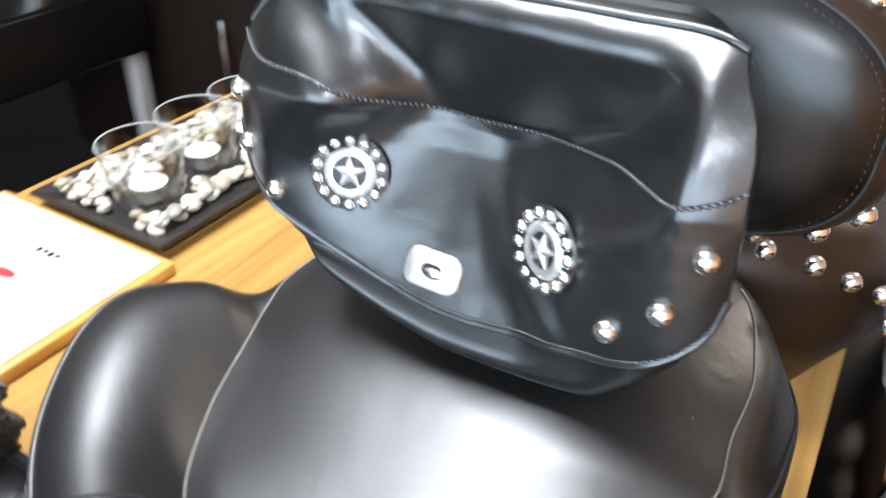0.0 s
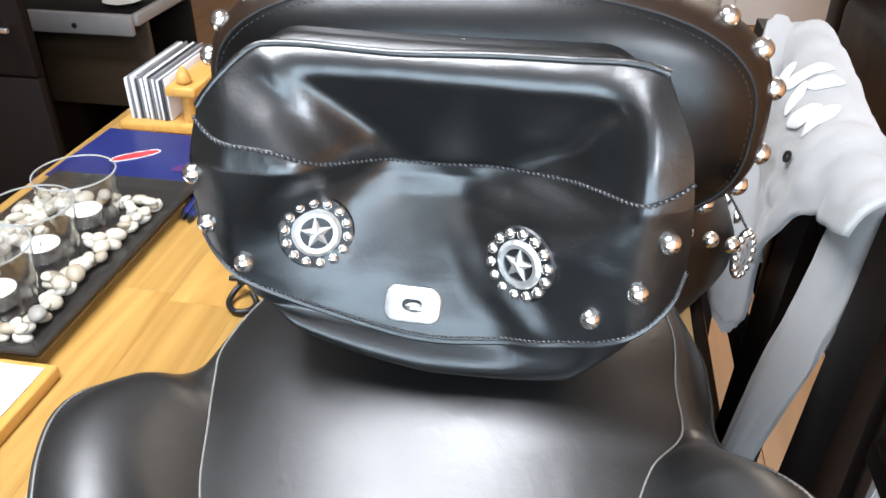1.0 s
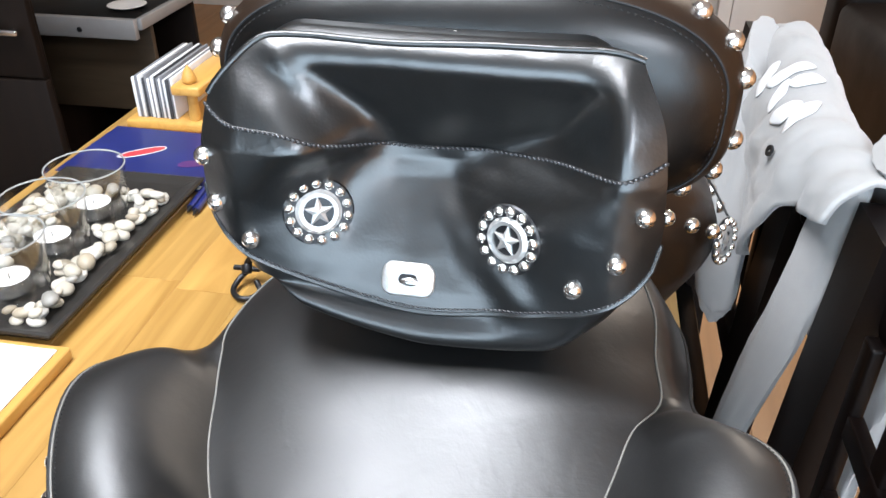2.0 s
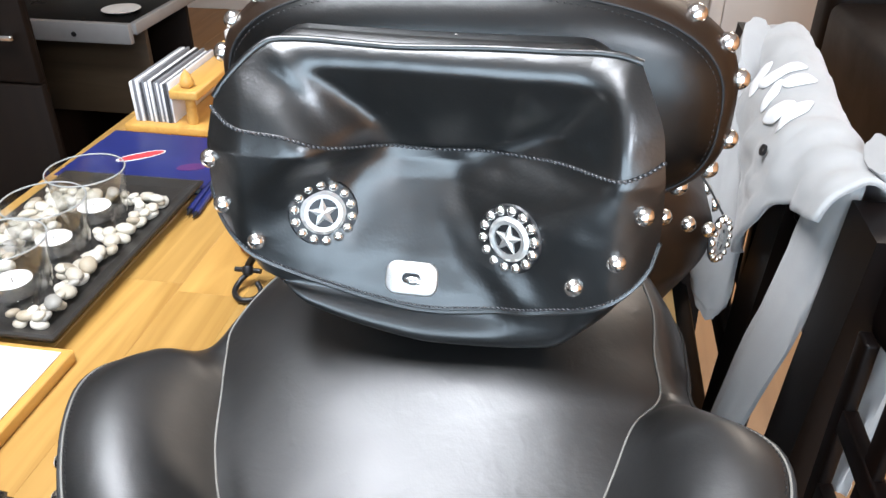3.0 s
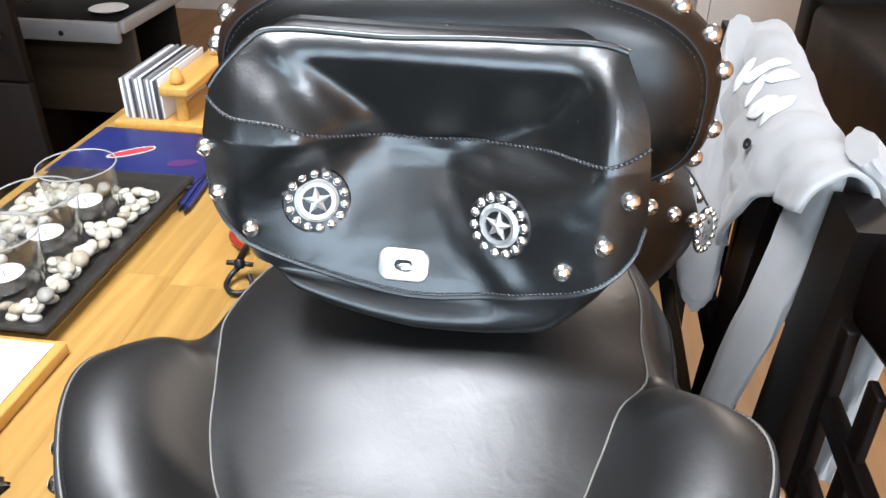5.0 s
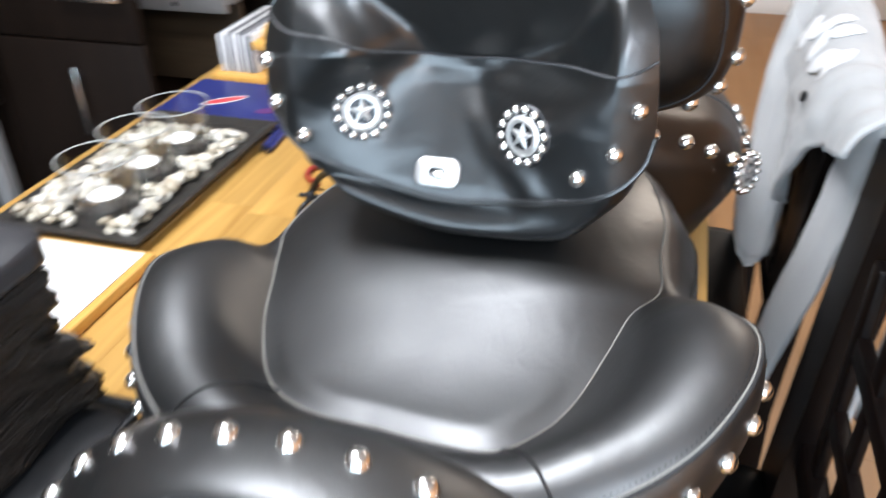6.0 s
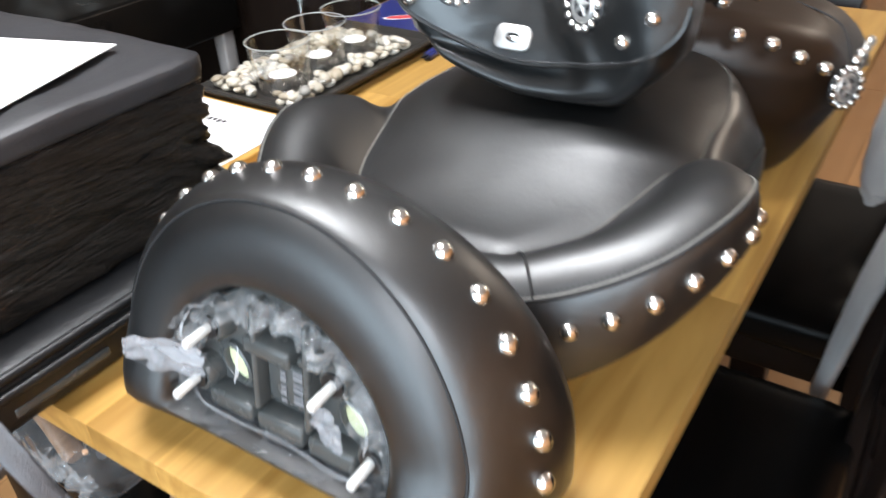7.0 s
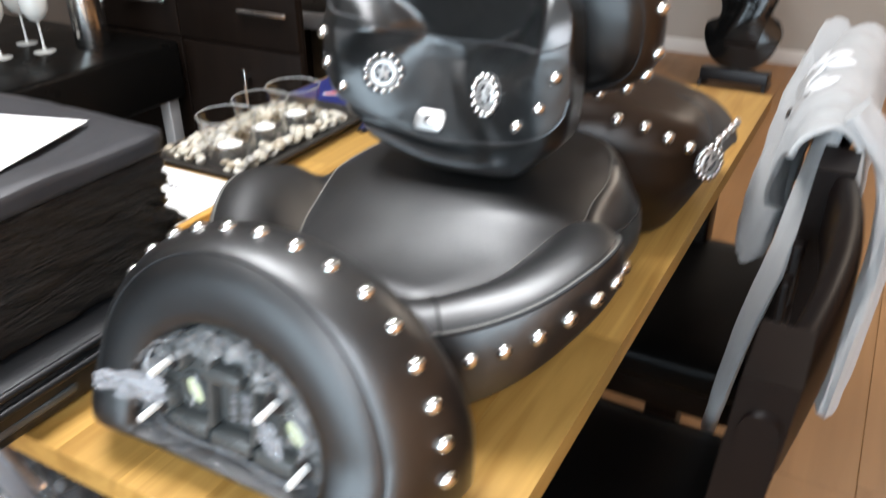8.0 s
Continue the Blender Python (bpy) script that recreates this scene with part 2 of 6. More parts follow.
REDPRINT = mat("red_print", (0.55, 0.05, 0.06), 0.4, var=0.2, var_scale=60)
PINKPRINT = mat("violet_print", (0.10, 0.03, 0.15), 0.4, var=0.3, var_scale=60)
RED = mat("red_plastic", (0.32, 0.025, 0.018), 0.35)
BLACKCLOTH = mat("black_nylon", (0.008, 0.008, 0.009), 0.42, var=0.4, var_scale=30, bump=0.5, bump_scale=120, rough_var=0.12)
CASELID = mat("grey_black_nylon", (0.040, 0.039, 0.042), 0.46, var=0.55, var_scale=16, bump=0.25, bump_scale=300, rough_var=0.12)
HAIRWRAP = wood("crumpled_black_plastic", (0.020, 0.016, 0.013), (0.003, 0.003, 0.003), 0.22, 2.6, 1, 0.0, 0.5, 3.2)
# Darker mottling in the fleece also stands in for shadows in its folds.
FLEECE = mat("grey_fleece", (0.39, 0.385, 0.378), 0.95, var=0.30, var_scale=18, bump=0.6, bump_scale=900, sheen=0.3)
WHITEPRINT = mat("white_textile_print", (0.72, 0.72, 0.72), 0.7, var=0.15, var_scale=80)
BLACKVINYL = mat("black_seat_vinyl", (0.002, 0.002, 0.002), 0.34, var=0.3, bump=0.1, bump_scale=500)
PLASTIC = mat("grey_black_plastic", (0.075, 0.080, 0.079), 0.27, var=0.4, var_scale=50, rough_var=0.1)
ZINC = mat("pale_zinc", (0.72, 0.72, 0.70), 0.45, 0.25, var=0.1, var_scale=400)
STEEL = mat("bright_steel", (0.85, 0.85, 0.84), 0.22, 1.0)
FILM = film("clear_crumpled_film", (0.24, 0.245, 0.25), 0.20, 0.10)
FILM_MILKY = film("milky_film", (0.53, 0.525, 0.545), 0.32, 0.12)
FILM_SHARD = film("stiff_clear_film", (0.55, 0.555, 0.56), 0.20, 0.06)
FILM_GLINT = film("film_edge_glint", (0.66, 0.66, 0.67), 0.42, 0.10)
FILM_GREY = film("grey_film", (0.30, 0.30, 0.31), 0.45, 0.14)
PALEGREEN = mat("pale_foam", (0.55, 0.58, 0.36), 0.7, var=0.2, var_scale=90)
NAPKIN_A = mat("grey_paper_napkin", (0.19, 0.19, 0.20), 0.85, var=0.15)
NAPKIN_B = mat("white_paper_napkin", (0.78, 0.77, 0.76), 0.85, var=0.08)
NAPKIN_C = mat("charcoal_paper_napkin", (0.055, 0.055, 0.06), 0.85, var=0.15)
GREYEDGE = mat("grey_metal_edge", (0.42, 0.41, 0.40), 0.4, 0.4, var=0.2, var_scale=25)
BLACKTOP = mat("black_lacquer", (0.006, 0.0055, 0.005), 0.3, var=0.3, rough_var=0.08)
GUITARBODY = mat("gloss_black_lacquer", (0.006, 0.006, 0.006), 0.12)
LAMPGLOW = glow("opal_lamp_glass", (1.0, 0.93, 0.84), 5.0)
# Pale colour puts the lamp's reflections into the wine glasses.
GLASS_SHEEN = mat("glass_with_lamp_sheen", (0.62, 0.61, 0.57), 0.15, spec=0.8)
WEBBING = mat("grey_nylon_webbing", (0.085, 0.085, 0.092), 0.5, var=0.3, var_scale=60, bump=0.5, bump_scale=700)
FLOORDARK = mat("dark_floor_cover", (0.014, 0.010, 0.008), 0.95, var=0.5, var_scale=60, bump=0.8, bump_scale=500)
DIMWOOD = wood("brown_drawer_wood", (0.085, 0.058, 0.034), (0.060, 0.040, 0.023), 0.5, 1.0, 0)
FILM_CLEAR = film("clear_bag_film", (0.46, 0.46, 0.46), 0.12, 0.05)
PALEWOOD = wood("pale_tool_wood", (0.33, 0.195, 0.110), (0.20, 0.110, 0.055), 0.45, 2.0, 1)
CABINET.node_tree.nodes["Principled BSDF"].inputs["Roughness"].default_value = 0.7
BAG_LEATHER.node_tree.nodes["Principled BSDF"].inputs["Specular IOR Level"].default_value = 0.75
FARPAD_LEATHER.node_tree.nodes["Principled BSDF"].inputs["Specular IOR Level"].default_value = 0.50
PILLION_LEATHER.node_tree.nodes["Principled BSDF"].inputs["Specular IOR Level"].default_value = 0.32
HAIRWRAP.node_tree.nodes["Bump"].inputs["Strength"].default_value = 0.8
HAIRWRAP.node_tree.nodes["Bump"].inputs["Distance"].default_value = 0.006
for dark in (DARKWOOD, CABINET, BLACKVINYL, BLACKTOP):
    dark.node_tree.nodes["Principled BSDF"].inputs["Specular IOR Level"].default_value = 0.14
SOFA = leather("brown_sofa_leather", (0.008, 0.0044, 0.0030), 0.5, 0.3, 0.4, 300)
SOFA.node_tree.nodes["Principled BSDF"].inputs["Specular IOR Level"].default_value = 0.25


# ---- mesh helpers ----
def part(name, bm, material, parent=None, label="", smooth=True):
    me = bpy.data.meshes.new(name)
    if isinstance(bm, bmesh.types.BMesh):
        bmesh.ops.recalc_face_normals(bm, faces=bm.faces)
        bm.to_mesh(me)
        bm.free()
    else:
        me.from_pydata(bm[0], [], bm[1])
        me.update()
    me.materials.append(material)
    if smooth:
        me.polygons.foreach_set("use_smooth", [True] * len(me.polygons))
        me.set_sharp_from_angle(angle=radians(48))
    ob = new(name, me)
    if parent:
        ob.parent = parent
        ob.matrix_parent_inverse = parent.matrix_world.inverted()
    if label:
        ob["label"] = label
    return ob


def thing(name, at, label, category, group="", kind=""):
    ob = new(name)
    ob.empty_display_size = 0.05
    ob.matrix_world = Matrix.Translation(at)
    return tagged(ob, label, category, group, kind)


def share(name, mesh, m, parent, label=""):
    ob = new(name, mesh)
    ob.parent = parent
    ob.matrix_parent_inverse = parent.matrix_world.inverted()
    ob.matrix_basis = m
    if label:
        ob["label"] = label
    return ob


def box(x0, x1, y0, y1, z0, z1, bevel=0.0, seg=2):
    bm = bmesh.new()
    bmesh.ops.create_cube(bm, size=1, matrix=Matrix.LocRotScale(((x0 + x1) / 2, (y0 + y1) / 2, (z0 + z1) / 2), None, (x1 - x0, y1 - y0, z1 - z0)))
    if bevel:
        bmesh.ops.bevel(bm, geom=bm.edges[:], offset=bevel, segments=seg, profile=0.5, affect="EDGES")
    return bm


def soft_box(size, r, cuts, deform):
    """A rounded box of size (x, y, z), its points moved by deform(x, y, z)."""
    bm = bmesh.new()
    bmesh.ops.create_cube(bm, size=2)
    bmesh.ops.subdivide_edges(bm, edges=bm.edges[:], cuts=cuts, use_grid_fill=True)
    half = Vector(size) / 2
    inner = [max(h - r, 0.0) for h in half]
    for v in bm.verts:
        q = Vector([c * h for c, h in zip(v.co, half)])
        core = Vector([max(-i, min(i, c)) for c, i in zip(q, inner)])
        d = q - core
        p = core + (d.normalized() * r if d.length > 1e-9 else d)
        v.co = deform(*p)
    return bm


def loft(loops, cap_start=True, cap_end=True, closed=True):
    """Faces between point loops of equal length."""
    verts, faces = [], []
    n = len(loops[0])
    for lp in loops:
        verts += [tuple(p) for p in lp]
    for k in range(len(loops) - 1):
        for i in range(n if closed else n - 1):
            j = (i + 1) % n
            faces.append((k * n + i, k * n + j, (k + 1) * n + j, (k + 1) * n + i))
    if cap_start:
        faces.append(tuple(range(n))[::-1])
    if cap_end:
        faces.append(tuple(range((len(loops) - 1) * n, len(loops) * n)))
    bm = bmesh.new()
    vs = [bm.verts.new(v) for v in verts]
    for f in faces:
        bm.faces.new([vs[i] for i in f])
    return bm


def tube(points, r, sides=8, closed=False):
    pts = [Vector(p) for p in points]
    n = len(pts)
    loops = []
    for i, p in enumerate(pts):
        a, b = (pts[i - 1], pts[(i + 1) % n]) if closed else (pts[max(i - 1, 0)], pts[min(i + 1, n - 1)])
        t = (b - a).normalized()
        side = t.cross(Vector((0, 0, 1)))
        side = side.normalized() if side.length > 1e-4 else Vector((1, 0, 0))
        up = side.cross(t)
        rr = r(i / max(n - 1, 1)) if callable(r) else r
        loops.append([p + (side * math.cos(w) + up * math.sin(w)) * rr for w in (2 * math.pi * k / sides for k in range(sides))])
    if closed:
        loops.append(loops[0])
    return loft(loops, not closed, not closed)


def stitches(points, length=0.0026, gap=0.0014, r=0.0005, lift=(0, 0, 0)):
    """Short thread ends along a line."""
    pts = [Vector(p) + Vector(lift) for p in points]
    bm = bmesh.new()
    run = 0.0
    for a, b in zip(pts, pts[1:]):
        seg = (b - a).length
        if seg < 1e-7:
            continue
        d = (b - a) / seg
        s = -run
        while s < seg:
            if s >= 0:
                c = a + d * s
                m = Matrix.Translation(c) @ d.to_track_quat("X", "Z").to_matrix().to_4x4() @ Matrix.Diagonal((length / 2, r, r, 1))
                bmesh.ops.create_icosphere(bm, subdivisions=1, radius=1, matrix=m)
            s += length + gap
        run = seg - (s - length - gap)
    return bm


def spline(ctrl, n, closed=False):
    """Catmull-Rom through the control points."""
    p = [Vector(c) for c in ctrl]
    out = []
    m = len(p)
    spans = m if closed else m - 1
    for k in range(spans):
        if closed:
            a, b, c, d = p[k - 1], p[k], p[(k + 1) % m], p[(k + 2) % m]
        else:
            a, b, c, d = p[max(k - 1, 0)], p[k], p[k + 1], p[min(k + 2, m - 1)]
        for i in range(n):
            t = i / n
            out.append(0.5 * ((2 * b) + (c - a) * t + (2 * a - 5 * b + 4 * c - d) * t * t + (3 * b - a - 3 * c + d) * t ** 3))
    if not closed:
        out.append(p[-1])
    return out


def lathe(profile, n=32, caps=True):
    """A turned body round z from (radius, z) pairs."""
    loops = [[(r * math.cos(2 * math.pi * k / n), r * math.sin(2 * math.pi * k / n), z) for k in range(n)] for r, z in profile]
    return loft(loops, caps, caps)


def smoothstep(a, b, x):
    t = max(0.0, min(1.0, (x - a) / (b - a)))
    return t * t * (3 - 2 * t)


def moved(bm, m):
    bmesh.ops.transform(bm, matrix=m, verts=bm.verts)
    return bm


def joined(*bms):
    out = bmesh.new()
    for b in bms:
        me = bpy.data.meshes.new("tmp")
        b.to_mesh(me)
        b.free()
        out.from_mesh(me)
        bpy.data.meshes.remove(me)
    return out


def facing(at, normal, up=(0, 0, 1)):
    """A pose whose z points along normal."""
    z = Vector(normal).normalized()
    x = Vector(up).cross(z).normalized()
    y = z.cross(x)
    m = Matrix((x, y, z)).transposed().to_4x4()
    m.translation = Vector(at)
    return m


# studs and conchos, shared by seat, pads and bag
def mesh_of(bm, name, material):
    me = bpy.data.meshes.new(name)
    bmesh.ops.recalc_face_normals(bm, faces=bm.faces)
    bm.to_mesh(me)
    bm.free()
    me.materials.append(material)
    me.polygons.foreach_set("use_smooth", [True] * len(me.polygons))
    me.set_sharp_from_angle(angle=radians(48))
    return me


STUD = mesh_of(lathe([(0.0062, -0.001), (0.0067, 0.0), (0.0066, 0.0008), (0.0063, 0.0020), (0.0057, 0.0033), (0.0048, 0.0045), (0.0036, 0.0054), (0.0022, 0.0060), (0.0008, 0.0063)], 30), "stud", CHROME)
BEAD = mesh_of(lathe([(0.0033, -0.001), (0.0033, 0.0012), (0.0029, 0.0026), (0.0019, 0.0036), (0.0004, 0.0040)], 12), "bead", CHROME)


def star_disc():
    """A domed silver disc with five openings round a raised star."""
    bm = bmesh.new()
    ro, ri, n = 0.0140, 0.0092, 40
    outer = [bm.verts.new((ro * math.cos(2 * math.pi * k / n), ro * math.sin(2 * math.pi * k / n), 0.0012)) for k in range(n)]
    mid = [bm.verts.new(((ro + ri) / 2 * math.cos(2 * math.pi * k / n), (ro + ri) / 2 * math.sin(2 * math.pi * k / n), 0.0030)) for k in range(n)]
    inner = [bm.verts.new((ri * math.cos(2 * math.pi * k / n), ri * math.sin(2 * math.pi * k / n), 0.0026)) for k in range(n)]
    low = [bm.verts.new((ri * math.cos(2 * math.pi * k / n), ri * math.sin(2 * math.pi * k / n), 0.0006)) for k in range(n)]
    foot = [bm.verts.new((ro * math.cos(2 * math.pi * k / n), ro * math.sin(2 * math.pi * k / n), -0.0005)) for k in range(n)]
    for a, b in ((foot, outer), (outer, mid), (mid, inner), (inner, low)):
        for k in range(n):
            j = (k + 1) % n
            bm.faces.new((a[k], a[j], b[j], b[k]))
    tips = [(ri * 1.03 * math.cos(math.pi / 2 + 2 * math.pi * k / 5), ri * 1.03 * math.sin(math.pi / 2 + 2 * math.pi * k / 5)) for k in range(5)]
    dips = [(ri * 0.42 * math.cos(math.pi / 2 + 2 * math.pi * (k + 0.5) / 5), ri * 0.42 * math.sin(math.pi / 2 + 2 * math.pi * (k + 0.5) / 5)) for k in range(5)]
    ring = [p for pair in zip(tips, dips) for p in pair]
    top = bm.verts.new((0, 0, 0.0042))
    up = [bm.verts.new((x, y, 0.0026)) for x, y in ring]
    dn = [bm.verts.new((x, y, 0.0006)) for x, y in ring]
    for k in range(10):
        j = (k + 1) % 10
        bm.faces.new((top, up[k], up[j]))
        bm.faces.new((up[k], dn[k], dn[j], up[j]))
    return bm


STAR = mesh_of(star_disc(), "star_disc", SILVER)
for p in STAR.polygons:
    p.use_smooth = False
BACKING = mesh_of(lathe([(0.0, -0.0015), (0.0205, -0.0015), (0.0215, 0.0), (0.0205, 0.0012), (0.0, 0.0014)], 40), "backing", BLACKMETAL)


def concho(parent, m):
    c = share("concho", BACKING, m, parent, "round star concho with a ring of chrome beads")
    share("star_disc", STAR, Matrix.Identity(4), c).matrix_parent_inverse = Matrix.Identity(4)
    for k in range(14):
        w = 2 * math.pi * (k + 0.5) / 14
        share("bead", BEAD, pose(0.0178 * math.cos(w), 0.0178 * math.sin(w), 0.0006), c).matrix_parent_inverse = Matrix.Identity(4)
    return c


# ---- structure ----
X0, X1, Y0, Y1, TOP = -3.3, 2.4, -2.6, 4.35, 2.5
tagged(part("floor_base", box(X0 - 0.1, X1 + 0.1, Y0 - 0.1, Y1 + 0.1, -0.12, -0.004), LAMINATE), "screed under the wood laminate floor", "floor", kind="structure")
tagged(part("wall_north", box(X0 - 0.1, X1 + 0.1, Y1, Y1 + 0.12, -0.01, TOP), WALLPAINT, smooth=False), "plain warm white painted wall", "wall", kind="structure")
south = []
edge = X0 - 0.1
for x0, x1, z0, z1, power in WINDOWS:
    south += [box(edge, x0, Y0 - 0.12, Y0, -0.01, TOP), box(x0, x1, Y0 - 0.12, Y0, z1, TOP), box(x0, x1, Y0 - 0.12, Y0, -0.01, z0)]
    edge = x1
south.append(box(edge, X1 + 0.1, Y0 - 0.12, Y0, -0.01, TOP))
tagged(part("wall_south", joined(*south), WALLPAINT, smooth=False), "plain warm white painted wall", "wall", kind="structure")
tagged(part("wall_west", box(X0 - 0.12, X0, Y0, Y1, -0.01, TOP), DIMTONE, smooth=False), "unseen plain wall, toned dark taupe to dim the reflections", "wall", kind="structure")
tagged(part("wall_east", box(X1, X1 + 0.12, Y0, Y1, -0.01, TOP), WARMTONE, smooth=False), "unseen plain wall, toned ochre brown to warm the reflections", "wall", kind="structure")
tagged(part("ceiling", box(X0 - 0.1, X1 + 0.1, Y0 - 0.1, Y1 + 0.1, TOP, TOP + 0.1), CEILPAINT, smooth=False), "white painted ceiling", "ceiling", kind="structure")
tagged(part("baseboard", box(X0, X1, Y1 - 0.018, Y1 - 0.001, 0.0, 0.08, 0.003), WHITEPAINT), "white painted skirting board along the wall", "baseboard", kind="structure")


def ceiling_lamp(at, r):
    ob = thing("ceiling_lamp", (at[0], at[1], TOP), "round white opal ceiling lamp, switched on", "lamp", "ceiling lamps")
    z = TOP - 0.002
    part("lamp_base", moved(lathe([(0.0, 0), (r * 0.5, 0), (r * 0.5, -0.03), (0.0, -0.03)], 32), pose(at[0], at[1], z)), WHITEPAINT, ob)
    part("shade", moved(lathe([(r * 0.9, -0.03), (r, -0.05), (r * 0.95, -0.09), (r * 0.6, -0.12), (0.001, -0.13)], 40, False), pose(at[0], at[1], z)), LAMPGLOW, ob, "glowing opal glass shade")
    return ob


for k, (x0, x1, z0, z1, power) in enumerate(WINDOWS):
    window = thing("window_%d" % (k + 1), ((x0 + x1) / 2, Y0, z0), "white framed double window with dusk daylight", "window", kind="structure")
    xm = (x0 + x1) / 2
    for a0, a1, b0, b1 in ((x0 + 0.001, x0 + 0.05, z0 + 0.002, z1 - 0.002), (x1 - 0.05, x1 - 0.001, z0 + 0.002, z1 - 0.002), (x0 + 0.0505, x1 - 0.0505, z1 - 0.05, z1 - 0.002), (x0 + 0.0505, x1 - 0.0505, z0 + 0.002, z0 + 0.05), (xm - 0.02, xm + 0.02, z0 + 0.0505, z1 - 0.0505)):
        part("window_frame", box(a0, a1, Y0 - 0.045, Y0 + 0.012, b0, b1, 0.003), WHITEPAINT, window)
    for a0, a1 in ((x0 + 0.0505, xm - 0.0205), (xm + 0.0205, x1 - 0.0505)):
        part("pane", box(a0, a1, Y0 - 0.020, Y0 - 0.014, z0 + 0.051, z1 - 0.051), GLASS, window).visible_shadow = False
    part("window_sill", box(x0 - 0.05, x1 + 0.05, Y0 + 0.0125, Y0 + 0.06, z0 - 0.028, z0 - 0.001, 0.004), WHITEPAINT, window)
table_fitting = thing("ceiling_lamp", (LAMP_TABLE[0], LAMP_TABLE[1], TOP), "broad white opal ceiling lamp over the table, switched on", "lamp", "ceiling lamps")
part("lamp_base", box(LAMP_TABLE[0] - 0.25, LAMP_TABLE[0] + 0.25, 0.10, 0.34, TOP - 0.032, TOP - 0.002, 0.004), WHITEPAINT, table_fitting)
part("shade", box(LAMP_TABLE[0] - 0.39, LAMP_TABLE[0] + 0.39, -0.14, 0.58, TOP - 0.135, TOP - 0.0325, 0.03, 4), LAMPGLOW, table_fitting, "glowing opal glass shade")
for at in (LAMP_KITCHEN, LAMP_BACK):
    ceiling_lamp(at, 0.45)


# ---- table ----
TABLE_L, TABLE_W, TH = 1.25, 0.80, 0.026
table = thing("dining_table", (-TABLE_W / 2, TABLE_L / 2, 0), "long oiled oak dining table built of glued staves", "table")
part("underframe", box(-TABLE_W + 0.05, -0.05, 0.05, TABLE_L - 0.05, 0.66, 0.7225, 0.004), OAK_EDGE, table)
for lx, ly in ((-TABLE_W + 0.09, 0.09), (-0.09, 0.09), (-TABLE_W + 0.09, TABLE_L - 0.09), (-0.09, TABLE_L - 0.09)):
    part("leg", box(lx - 0.035, lx + 0.035, ly - 0.035, ly + 0.035, 0.0, 0.6605, 0.006), DARKWOOD, table)


# ---- main seat ----
SEAT_C, SEAT_A = Vector((-0.21, 0.315, 0)), radians(-4.5)


def seat_xy(u, v):
    return SEAT_C.x + u * math.cos(SEAT_A) - v * math.sin(SEAT_A), SEAT_C.y + u * math.sin(SEAT_A) + v * math.cos(SEAT_A)


EDGE_LEFT = [(0, -0.160), (0.06, -0.156), (0.11, -0.143), (0.145, -0.124), (0.176, -0.098), (0.203, -0.058), (0.221, -0.015), (0.223, 0.015), (0.213, 0.040), (0.196, 0.062), (0.180, 0.086), (0.172, 0.12), (0.16, 0.18), (0.12, 0.235), (0, 0.26)]
EDGE_RIGHT = [(0, -0.160), (0.06, -0.160), (0.12, -0.149), (0.160, -0.129), (0.196, -0.097), (0.216, -0.060), (0.222, -0.030), (0.2185, -0.004), (0.206, 0.016), (0.192, 0.034), (0.181, 0.054), (0.178, 0.085), (0.178, 0.12), (0.168, 0.18), (0.12, 0.235), (0, 0.26)]
SEAM_LEFT = [(0, -0.096), (0.037, -0.094), (0.071, -0.082), (0.098, -0.058), (0.122, -0.018), (0.138, 0.024), (0.150, 0.056), (0.159, 0.090), (0.146, 0.145), (0.10, 0.205), (0, 0.232)]
SEAM_RIGHT = [(0, -0.096), (0.05, -0.100), (0.085, -0.097), (0.108, -0.073), (0.122, -0.045), (0.133, -0.004), (0.142, 0.032), (0.157, 0.056), (0.152, 0.092), (0.146, 0.145), (0.11, 0.205), (0, 0.232)]


def polar(left, right):
    tables = []
    for half in (left, right):
        pts = spline([(x, y, 0) for x, y in half], 10)
        ang = np.array([math.atan2(p.x, -p.y) for p in pts])
        rad = np.array([math.hypot(p.x, p.y) for p in pts])
        order = np.argsort(ang)
        tables.append((ang[order], rad[order]))
    return lambda w: float(np.interp(abs(w), *tables[0 if w < 0 else 1]))


edge_r, seam_r = polar(EDGE_LEFT, EDGE_RIGHT), polar(SEAM_LEFT, SEAM_RIGHT)


def edge_z(w):
    """Height of the piped edge; w is the angle from the back of the seat."""
    a = abs(w) + np.linspace(-0.16, 0.16, 9)
    z = float(np.mean(np.interp(np.abs(a), (0, 0.55, 0.853, 1.10, 1.313, 1.47, 1.64, 1.76, 1.92, 2.2, 3.2), (0.837, 0.839, 0.847, 0.862, 0.879, 0.884, 0.880, 0.866, 0.842, 0.832, 0.832))))
    return z


def seam_z(w):
    a = np.abs(abs(w) + np.linspace(-0.2, 0.2, 9))
    return float(np.mean(np.interp(a, (0, 0.5, 1.2, 1.5, 1.95, 2.3, 2.7, 3.2), (0.842, 0.842, 0.841, 0.846, 0.861, 0.872, 0.892, 0.904))))


def crown_z(v):
    """Height along the middle of the seat, from the back seam up to the nose."""
    return float(np.mean(np.interp(v + np.linspace(-0.025, 0.025, 7), (-0.10, -0.06, -0.02, 0.02, 0.06, 0.10, 0.25), (0.842, 0.8465, 0.858, 0.873, 0.887, 0.897, 0.906))))


